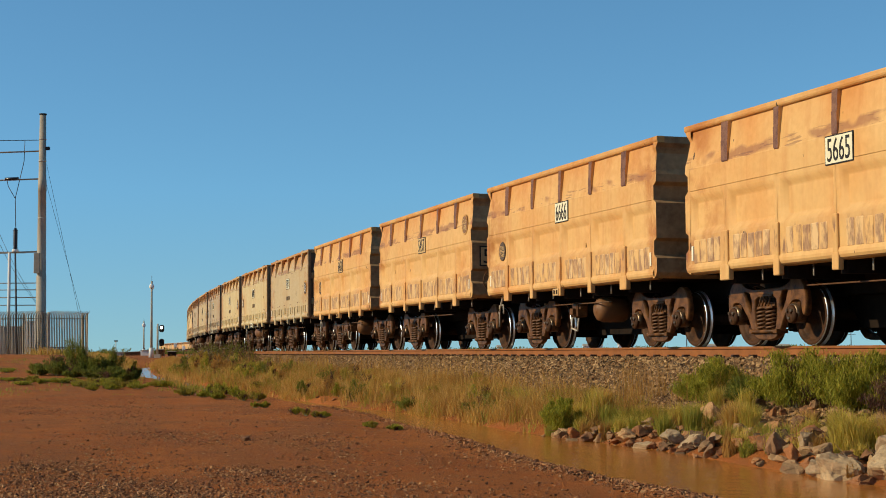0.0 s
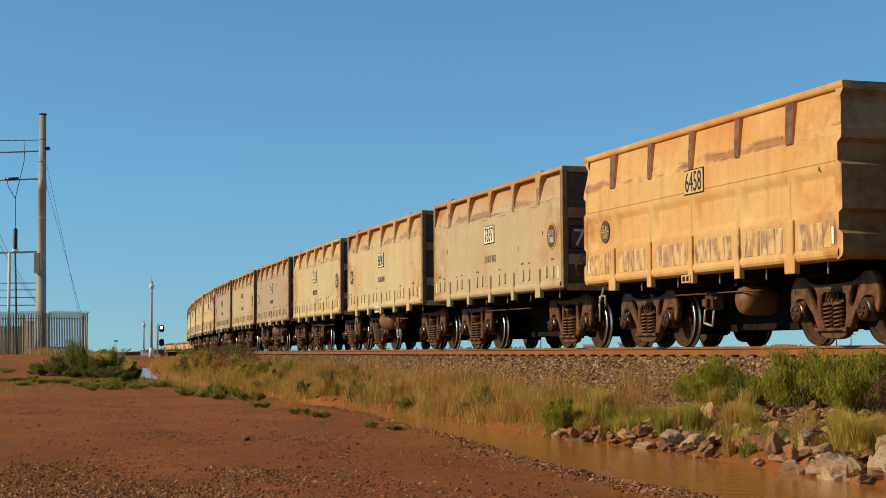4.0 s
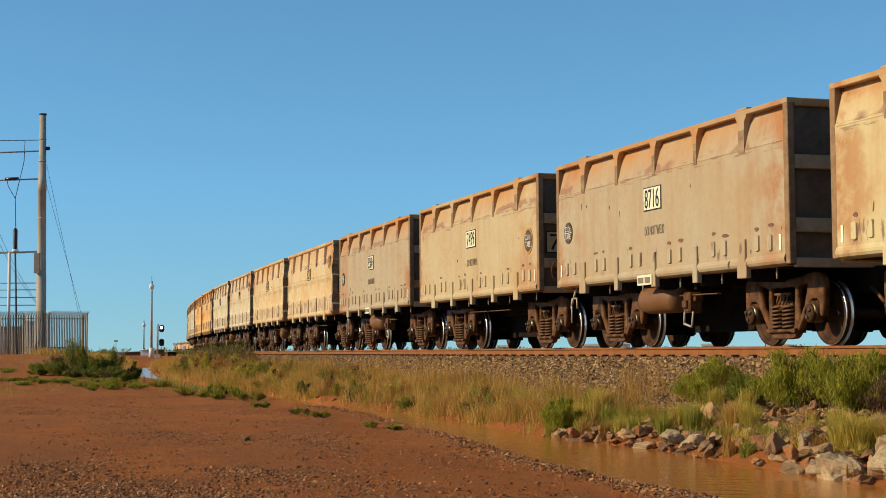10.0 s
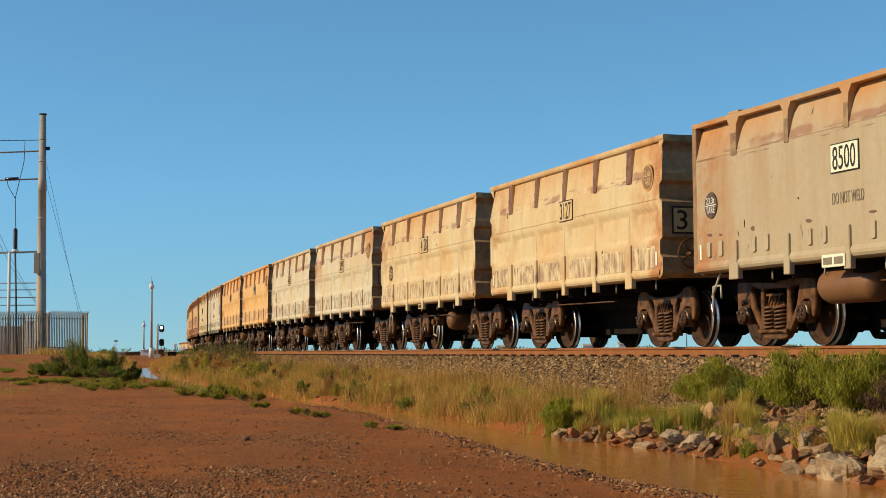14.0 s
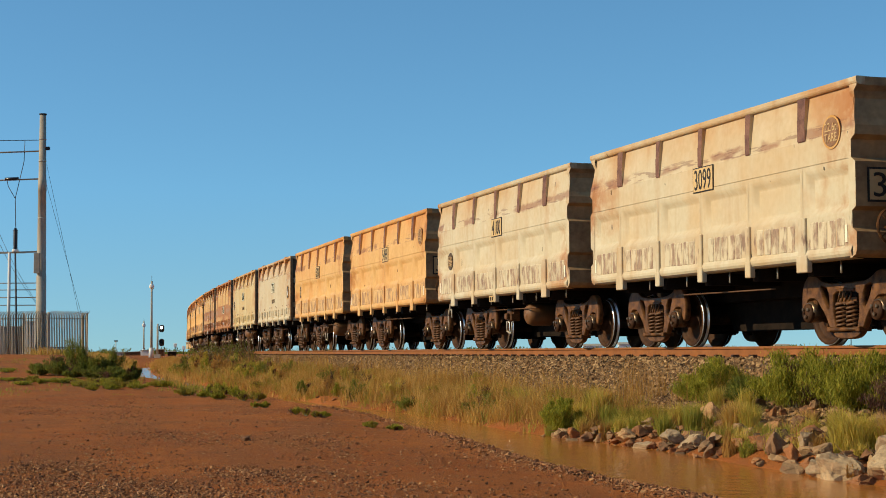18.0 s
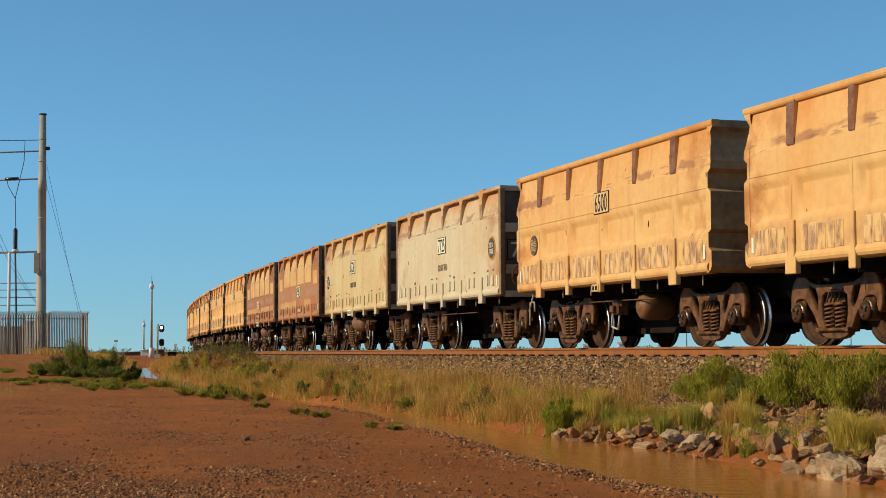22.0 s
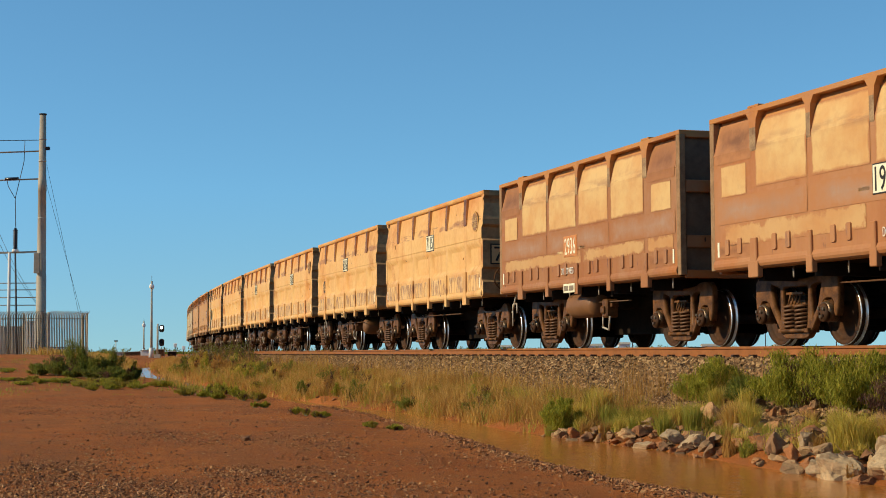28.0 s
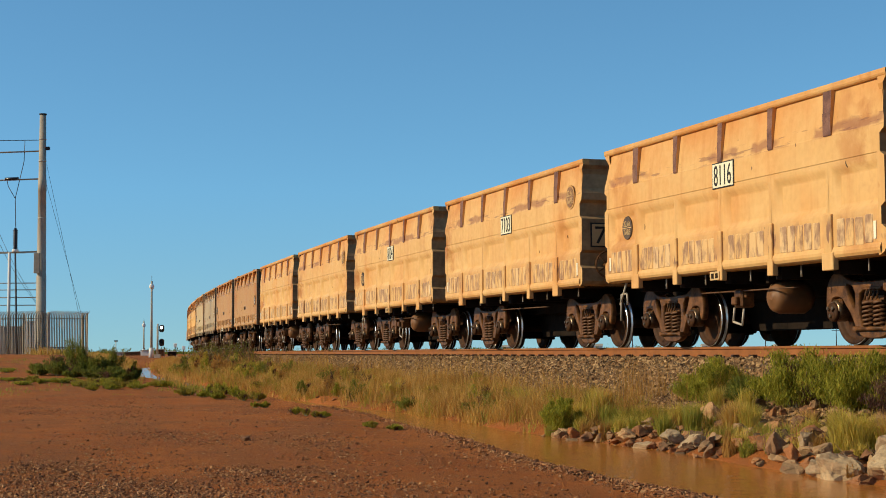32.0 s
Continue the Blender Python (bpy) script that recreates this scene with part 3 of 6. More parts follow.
def end_wall(kind, sign):
    bm = bmesh.new()
    if kind == "panelled":
        prof = [(1.20, 4.54), (1.24, 4.63), (1.30, 4.67), (1.55, 4.67), (1.61, 4.57), (1.85, 4.57), (1.90, 4.67), (2.52, 4.67), (2.58, 4.57), (2.83, 4.57), (2.89, 4.67), (3.02, 4.67), (3.12, 4.63), (3.40, 4.58), (3.50, 4.62), (3.57, 4.69), (3.686, 4.70), (3.686, 4.5)]
        def out(z):
            return 1.602 if z < 2.95 else 1.602 - 0.07 * min(1.0, (z - 2.95) / 0.5) if z < 3.5 else 1.57
        a = [bm.verts.new((sign * x, -out(z), z)) for z, x in prof]
        b = [bm.verts.new((sign * x, out(z), z)) for z, x in prof]
        for i in range(len(prof) - 1):
            bm.faces.new((a[i], b[i], b[i + 1], a[i + 1]))
        for v in (a, b):
            inner = [bm.verts.new((sign * 4.5, q.co.y, q.co.z)) for q in v]
            for i in range(len(prof) - 1):
                bm.faces.new((v[i], v[i + 1], inner[i + 1], inner[i])).material_index = 1
    bmesh.ops.recalc_face_normals(bm, faces=bm.faces)
    return bm


FRAME_TRUSS = [(-1.18, 0.70), (-1.17, 0.98), (-0.80, 1.01), (-0.50, 0.93), (0.50, 0.93), (0.80, 1.01), (1.17, 0.98), (1.18, 0.70), (1.15, 0.42), (1.07, 0.42), (1.06, 0.66), (0.80, 0.66), (0.70, 0.52),
               (0.38, 0.16), (0.28, 0.12), (-0.28, 0.12), (-0.38, 0.16), (-0.70, 0.52), (-0.80, 0.66), (-1.06, 0.66), (-1.07, 0.42), (-1.15, 0.42)]
FRAME_CAST = [(-1.20, 0.55), (-1.17, 0.80), (-1.04, 0.95), (-0.82, 0.96), (-0.64, 0.86), (-0.42, 0.82), (0.42, 0.82), (0.64, 0.86), (0.82, 0.96), (1.04, 0.95), (1.17, 0.80), (1.20, 0.55), (1.14, 0.42), (1.08, 0.50), (1.06, 0.66), (0.80, 0.66),
              (0.70, 0.56), (0.54, 0.42), (0.40, 0.20), (0.24, 0.11), (-0.24, 0.11), (-0.40, 0.20), (-0.54, 0.42), (-0.70, 0.56), (-0.80, 0.66), (-1.06, 0.66), (-1.08, 0.50), (-1.14, 0.42)]


def frame_mesh(kind):
    if kind == "panelled":
        out = rounded(FRAME_CAST, 2)
        holes = [rounded([(-0.28, 0.19), (0.28, 0.19), (0.36, 0.46), (0.33, 0.76), (-0.33, 0.76), (-0.36, 0.46)], 1),
                 rounded([(0.43, 0.44), (0.60, 0.60), (0.72, 0.84), (0.43, 0.77)], 1), rounded([(-0.43, 0.44), (-0.60, 0.60), (-0.72, 0.84), (-0.43, 0.77)], 1)]
    else:
        out = rounded(FRAME_TRUSS, 1)
        holes = [[(-0.26, 0.20), (0.26, 0.20), (0.34, 0.30), (0.37, 0.80), (0.33, 0.84), (-0.33, 0.84), (-0.37, 0.80), (-0.34, 0.30)],
                 [(0.43, 0.36), (0.46, 0.36), (0.64, 0.56), (0.74, 0.84), (0.70, 0.89), (0.47, 0.84), (0.43, 0.81)], [(-0.43, 0.36), (-0.46, 0.36), (-0.64, 0.56), (-0.74, 0.84), (-0.70, 0.89), (-0.47, 0.84), (-0.43, 0.81)]]
    def raise_up(pts):
        return [(x * 1.03, 0.13 + (z - 0.13) * 1.12) for x, z in pts]
    return shape(raise_up(out), 0.11, [raise_up(h) for h in holes], 0.016)


def coil_mesh(r):
    bm = bmesh.new()
    turns, n, wire = 6.5, 78, 0.021
    rings = []
    for i in range(n + 1):
        t = 2 * math.pi * turns * i / n
        c = Vector((r * math.cos(t), r * math.sin(t), 0.40 * i / n))
        d = Vector((math.cos(t), math.sin(t), 0))
        rings.append([bm.verts.new(c + d * (wire * math.cos(q)) + Vector((0, 0, wire * math.sin(q)))) for q in (0.8 + 2 * math.pi * j / 5 for j in range(5))])
    for p, q in zip(rings, rings[1:]):
        for j in range(5):
            bm.faces.new((p[j], p[(j + 1) % 5], q[(j + 1) % 5], q[j])).smooth = True
    return mesh_of("spring", bm, M["spring"])


AXLE = 0.49                                 # the wheels' radius


def wheelset_mesh():
    half = [(-1.165, 0.0), (-1.165, 0.07), (-1.15, 0.13), (-1.10, 0.14), (-1.09, 0.085), (-0.87, 0.085), (-0.865, 0.13), (-0.80, 0.14), (-0.735, 0.18), (-0.722, 0.35), (-0.74, 0.385), (-0.79, 0.40), (-0.79, 0.455), (-0.775, 0.464), (-0.752, 0.467), (-0.718, 0.469), (-0.70, 0.470), (-0.685, 0.497), (-0.66, 0.497), (-0.655, 0.40),
            (-0.68, 0.36), (-0.70, 0.15), (-0.66, 0.13), (-0.6, 0.09)]
    half = [(p, r * AXLE / 0.47) for p, r in half]
    rows = [(p, max(r, 0.005)) for p, r in half] + [(-p, max(r, 0.005)) for p, r in reversed(half)]
    mats = [0] * (len(rows) - 1)
    for i in (12, 15, 16):
        mats[i] = 1
        mats[len(rows) - 2 - i] = 1
    bm = bmesh.new()
    add_turn(bm, rows, 28, "Y", mats)
    for y, q in ((-1.17, 0), (1.17, 0)):
        for i in range(3):
            t = 2 * math.pi * i / 3 + 0.4
            cx, cz = 0.06 * math.cos(t), 0.06 * math.sin(t)
            add_box(bm, cx - 0.016, cx + 0.016, y - 0.015, y + 0.015, cz - 0.016, cz + 0.016)
    return mesh_of("wheelset", bm, [M["wheel"], M["tread"]])


SHARED = {"coil": coil_mesh(0.115), "coil_small": coil_mesh(0.085), "wheelset": wheelset_mesh(), "panelled": frame_mesh("panelled"), "smooth": frame_mesh("smooth")}
SHARED["panelled"].materials.append(M["bogie_grey"])
SHARED["smooth"].materials.append(M["bogie"])
turning = []


def bogie(kind, x, parent):
    bm = bmesh.new()
    add_box(bm, -0.22, 0.22, -0.95, 0.95, 0.52, 0.80, 0.02)
    for y in (-0.98, 0.98):
        add_box(bm, -0.26, 0.26, y - 0.05, y + 0.05, 0.69, 0.78, 0.02)
    for dx in (-0.34, 0.34):
        add_box(bm, dx - 0.07, dx + 0.07, -0.85, 0.85, 0.30, 0.46, 0.02)
        for y in (-0.72, 0.72):
            add_box(bm, dx * 1.22 - 0.06, dx * 1.22 + 0.06, y - 0.07, y + 0.07, 0.22, 0.62, 0.02)
    add_box(bm, -0.20, 0.20, -0.55, 0.55, 0.24, 0.54, 0.02)
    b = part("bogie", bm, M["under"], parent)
    b.matrix_basis = Matrix.Translation((x, 0, 0))
    for y in (-1.0, 1.0):
        f = part("sideframe", SHARED[kind], None, b, "dusty brown cast-steel side frame")
        f.matrix_basis = Matrix.Translation((0, y, 0))
        for dx in (-0.17, 0.17) if kind == "smooth" else (-0.14, 0.14):
            c = part("spring", SHARED["coil" if kind == "smooth" else "coil_small"], None, b)
            c.matrix_basis = Matrix.Translation((dx, y * 1.02, 0.25))
        for dx in (-0.93, 0.93):
            a = part("axle_box", box(dx - 0.13, dx + 0.13, y - 0.075, y + 0.075, 0.46, 0.68, bevel=0.03), M["bogie"], b)
    rodbm = rod((-0.42, -1.09, 0.235), (0.42, -1.09, 0.235), 0.03)
    add_box(rodbm, -0.44, -0.34, -1.12, -0.9, 0.20, 0.27, 0.01)
    add_box(rodbm, 0.34, 0.44, -1.12, -0.9, 0.20, 0.27, 0.01)
    part("brake_beam", rodbm, M["bogie"], b)
    wedge = bmesh.new()
    for i in range(4):
        add_rod(wedge, (-0.20 + i * 0.10, -1.06, 0.63), (-0.12 + i * 0.10, -1.06, 0.80), 0.016, None, 5)
    for z in (0.62, 0.81):
        add_box(wedge, -0.25, 0.25, -1.075, -1.03, z - 0.02, z + 0.02, 0.008)
    add_box(wedge, -0.24, 0.24, -1.02, -0.98, 0.64, 0.79)
    part("friction_wedge", wedge, SHARED[kind].materials[0], b)
    for dx in (-0.93, 0.93):
        ring = bmesh.new()
        add_turn(ring, [(-1.10, 0.10), (-1.125, 0.14), (-1.07, 0.16), (-0.93, 0.16)], 16, "Y", None, (dx, 0, AXLE + 0.02))
        for i in range(3):
            t = 2 * math.pi * i / 3 + 0.5
            add_rod(ring, (dx + 0.075 * math.cos(t), -1.10, AXLE + 0.02 + 0.075 * math.sin(t)), (dx + 0.075 * math.cos(t), -1.19, AXLE + 0.02 + 0.075 * math.sin(t)), 0.026, None, 6)
        part("bearing_ring", ring, M["bearing"], b, "greasy shiny bearing cap")
    for dx in (-0.93, 0.93):
        w = part("wheelset", SHARED["wheelset"], None, b, "dusty steel wheelset with polished treads")
        w.matrix_basis = Matrix.Translation((dx, 0, AXLE))
    return b


def coupler(sign, parent):
    bm = bmesh.new()
    add_box(bm, *sorted((sign * 4.6, sign * 5.08)), -0.11, 0.11, 0.76, 0.96, 0.02)
    add_box(bm, *sorted((sign * 5.02, sign * 5.26)), -0.2, 0.06, 0.72, 1.0, 0.03)
    add_rod(bm, (sign * 4.66, -0.35, 0.88), (sign * 5.1, -0.4, 0.62), 0.03)
    return part("coupler", bm, M["bogie"], parent)


def make_wagon(kind, lead):
    """A wagon with all its parts. kind: panelled or smooth; lead: the front one of a pair."""
    w = new("ore_wagon")
    paint = M["paint"] if kind == "panelled" else M["paint_smooth"]
    near_wall = part("side_wall", side_sheet(kind), paint, w)
    far_wall = part("side_wall", flip(side_sheet(kind)), paint, w)
    if kind == "panelled":
        for x0, x1 in BAYS:
            part("panel", side_panel(x0, x1), paint, near_wall)
            part("panel", flip(side_panel(x0, x1)), paint, far_wall)
    part("top_rail", side_rail(kind), paint, w)
    part("top_rail", flip(side_rail(kind)), paint, w)
    for x in RIBS:
        part("rib", rib(kind, x), [paint, M["worn" if kind == "panelled" else "rib_brown"]], w)
        part("rib", flip(rib(kind, x)), [paint, M["worn"]], w)
        part("bracket", bracket(kind, x, abs(x) > 3), paint, w)
    pad = {"panelled": mesh_of("wear_pad", obround(0.092, 0.185, -1.6, 0.008, 0.14), [M["pad"]]), "smooth": mesh_of("wear_pad", obround(0.06, 0.12, -1.6, 0.028), [M["pad_smooth"]])}[kind]
    rng = random.Random(5)
    for x0, x1 in BAYS:
        n = (5 if x1 - x0 > 1.5 else 4) if kind == "panelled" else 2
        for i in range(n):
            c = (x0 + x1) / 2 + (i - (n - 1) / 2) * (0.235 if kind == "panelled" else 0.40)
            p = part("wear_pad", pad, None, w)
            p.matrix_basis = Matrix.Translation((c, 0, 1.56 + rng.uniform(-0.01, 0.01)))
    for sign in (-1, 1):
        coupler(sign, w)
        if kind == "panelled":
            part("end_wall", end_wall(kind, sign), [M["end_shade"], paint], w, "stepped end wall toned dark for shade")
        else:
            for y0, y1 in ((-1.604, -1.49), (1.49, 1.604)):
                part("corner_post", box(*sorted((sign * 4.55, sign * 4.69)), y0, y1, 1.21, 3.6, bevel=0.01), M["post_brown"], w)
            for z0, z1 in ((2.62, 2.83), (1.68, 1.89), (3.55, 3.675), (1.16, 1.30)):
                part("end_beam", box(*sorted((sign * 4.56, sign * 4.68)), -1.488, 1.488, z0, z1, bevel=0.012), paint, w)
            part("end_wall", box(*sorted((sign * 4.5, sign * 4.6)), -1.5, 1.5, 1.2, 3.6), M["end_dark"], w, "dark end sheet")
        if kind == "smooth":
            part("lifting_lug", box(sign * 3.26 - 0.17, sign * 3.26 + 0.17, -1.60, -1.46, 3.672, 3.712, bevel=0.008), paint, w)
        part("reflector", box(sign * 4.42 - 0.03, sign * 4.42 + 0.03, -1.612, -1.598, 1.42, 1.66), M["reflector"], w)
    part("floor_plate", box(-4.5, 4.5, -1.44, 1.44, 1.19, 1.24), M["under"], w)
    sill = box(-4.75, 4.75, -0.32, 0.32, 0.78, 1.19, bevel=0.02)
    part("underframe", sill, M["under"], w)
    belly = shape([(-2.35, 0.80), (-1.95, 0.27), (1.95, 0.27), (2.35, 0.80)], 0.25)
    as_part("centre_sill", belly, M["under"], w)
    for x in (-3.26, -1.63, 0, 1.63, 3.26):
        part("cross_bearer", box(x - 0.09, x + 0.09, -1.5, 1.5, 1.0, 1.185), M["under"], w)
    part("brake_pipe", rod((-1.5, -1.2, 0.90), (1.7, -1.2, 0.88), 0.013), M["spring"], w, "dusty brown brake pipe")
    for i, x in enumerate((-2.5, -1.0, 0.55, 2.1, 3.9)):
        part("pipe_hanger", rod((x, -1.38, 1.19), (x, -1.38, 1.02), 0.014, None, 6), M["galv"], w)
    for x in (-3.25, 3.25):
        bogie(kind, x, w)
    if lead:
        bm = bmesh.new()
        ring = []
        for i in range(20):
            t = 2 * math.pi * i / 20
            c, d = Vector((0, 0.26 * math.cos(t), 0.26 * math.sin(t))), Vector((0, math.cos(t), math.sin(t)))
            ring.append([bm.verts.new(c + d * (0.02 * math.cos(q)) + Vector((0.02 * math.sin(q), 0, 0))) for q in (0.4 + 1.2566 * j for j in range(5))])
        for i in range(20):
            for j in range(5):
                bm.faces.new((ring[i][j], ring[i][(j + 1) % 5], ring[(i + 1) % 20][(j + 1) % 5], ring[(i + 1) % 20][j]))
        for i in range(5):
            t = 2 * math.pi * i / 5
            add_rod(bm, (0, 0, 0), (0, 0.26 * math.cos(t), 0.26 * math.sin(t)), 0.014, None, 5)
        add_rod(bm, (-0.2, 0, 0), (0.03, 0, 0), 0.035)
        hw = part("hand_wheel", bm, M["bogie"], w, "rusty handbrake wheel")
        hw.matrix_basis = Matrix.Translation((4.84, -1.12, 1.62))
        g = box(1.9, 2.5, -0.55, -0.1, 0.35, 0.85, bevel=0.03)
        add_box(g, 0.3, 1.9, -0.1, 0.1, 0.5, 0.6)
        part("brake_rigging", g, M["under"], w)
        sh = shape([(2.0, 0.82), (2.34, 0.82), (2.34, 0.30), (2.22, 0.32)], 0.02)
        as_part("gusset_plate", sh, M["cream"], w, (0, -0.62, 0))
    else:
        if kind == "panelled":
            bm = bmesh.new()
            add_turn(bm, [(-1.16, 0.05), (-1.15, 0.16), (-1.10, 0.225), (-1.0, 0.26), (-0.6, 0.26), (-0.5, 0.2), (-0.47, 0.05)], 24, "Y", None, (0.78, 0, 0.76))
            part("air_tank", bm, M["tank"], w, "round-ended brown air tank")
            v = box(-0.28, -0.02, -1.25, -1.0, 0.62, 0.92, bevel=0.03)
        else:
            bm = bmesh.new()
            add_turn(bm, [(-1.32, 0.04), (-1.30, 0.15), (-1.24, 0.23), (-1.16, 0.26), (-0.02, 0.26), (0.06, 0.23), (0.11, 0.15), (0.13, 0.04)], 28, "X", None, (0, -1.14, 0.86))
            part("air_tank", bm, M["tank"], w, "long brown air tank")
            v = box(0.42, 0.66, -1.28, -1.02, 0.58, 0.94, bevel=0.03)
        part("tank_strap", box(0.7, 0.8, -1.2, -1.1, 0.98, 1.2), M["under"], w)
        x = -0.15 if kind == "panelled" else 0.54
        add_box(v, x - 0.08, x + 0.08, -1.33, -1.24, 0.66, 0.80, 0.02)
        add_box(v, x - 0.2, x + 0.2, -1.2, -1.05, 0.78, 0.86, 0.01)
        part("brake_valve", v, M["bogie"], w)
        hose = rod((x - 0.1, -1.25, 0.62), (x - 0.2, -1.22, 0.40), 0.02)
        add_rod(hose, (x - 0.2, -1.22, 0.40), (x + 0.1, -1.22, 0.34), 0.02)
        add_rod(hose, (x + 0.1, -1.22, 0.34), (x + 0.16, -1.22, 0.6), 0.02)
        part("brake_hose", hose, M["galv"], w)
        if kind == "smooth":
            tag = part("data_plate", box(-0.62, -0.02, -1.665, -1.645, 1.09, 1.27, bevel=0.006), M["plate"], w, "small cream data plate")
            for dx in (-0.57, -0.29):
                part("data_panel", box(dx, dx + 0.22, -1.671, -1.664, 1.13, 1.23), M["faded"], tag)
        else:
            tag = part("data_plate", box(-0.30, 0.02, -1.662, -1.645, 1.06, 1.20, bevel=0.006), M["cream"], w, "small rusty data plate")
            for dx in (-0.24, -0.10):
                part("data_panel", box(dx, dx + 0.08, -1.668, -1.661, 1.09, 1.17), M["under"], tag)
        grip = rod((-4.40, -1.40, 0.98), (-4.42, -1.40, 0.50), 0.018)
        add_rod(grip, (-4.40, -1.40, 0.98), (-4.14, -1.40, 0.99), 0.018)
        add_rod(grip, (-4.14, -1.40, 0.99), (-4.12, -1.40, 0.78), 0.018)
        add_rod(grip, (-4.45, -1.40, 0.80), (-4.1, -1.42, 1.2), 0.022)
        part("grab_rail", grip, M["galv"], w)
    return w


def broaden(w):
    """Sets the body out from the centre line to its full width over the running gear."""
    grow = HALF - 1.6
    for o in w.children:
        if o.name.split(".")[0] in ("bogie", "coupler", "underframe", "centre_sill", "brake_rigging", "gusset_plate") or o.get("set_out"):
            continue
        ys = [v.co.y + o.matrix_basis.translation.y for v in o.data.vertices]
        lo, hi = min(ys), max(ys)
        if lo < -1.2 and hi > 1.2:
            o.matrix_basis = Matrix.Diagonal((1, HALF / 1.6, 1, 1)) @ o.matrix_basis
        else:
            o.matrix_basis = Matrix.Translation((0, grow if lo + hi > 0 else -grow, 0)) @ o.matrix_basis
        o["set_out"] = 1


BROWN, UMBER = (0.31, 0.13, 0.05), (0.37, 0.158, 0.06)


def patch(parent, x0, x1, z0, z1, material="patch"):
    words = {"soot": "dark rust stain", "mauve": "bleached mauve-brown paint"}.get(material, "stained cream paint patch")
    bm = bmesh.new()
    c = min(0.035, (z1 - z0) * 0.2)
    rows = sorted({(z0, c * 0.8), (z0 + c * 0.3, c * 0.25), (z0 + c, 0.0), (z1 - c, 0.0), (z1 - c * 0.3, c * 0.25), (z1, c * 0.8), *([(3.06, 0.0)] if z0 + c < 3.06 < z1 - c else [])})
    back = []
    for d in (0.0, 0.004):
        ring = []
        for z, i in rows:
            y = (-1.606 if z <= 3.06 else -1.606 + (z - 3.064) * 0.2425) + d
            ring.append((bm.verts.new((x0 + i, y, z)), bm.verts.new((x1 - i, y, z))))
        for p, q in zip(ring, ring[1:]):
            bm.faces.new((p[0], p[1], q[1], q[0]) if d == 0 else (p[0], q[0], q[1], p[1]))
    part("paint_patch", bm, M[material], parent, words)


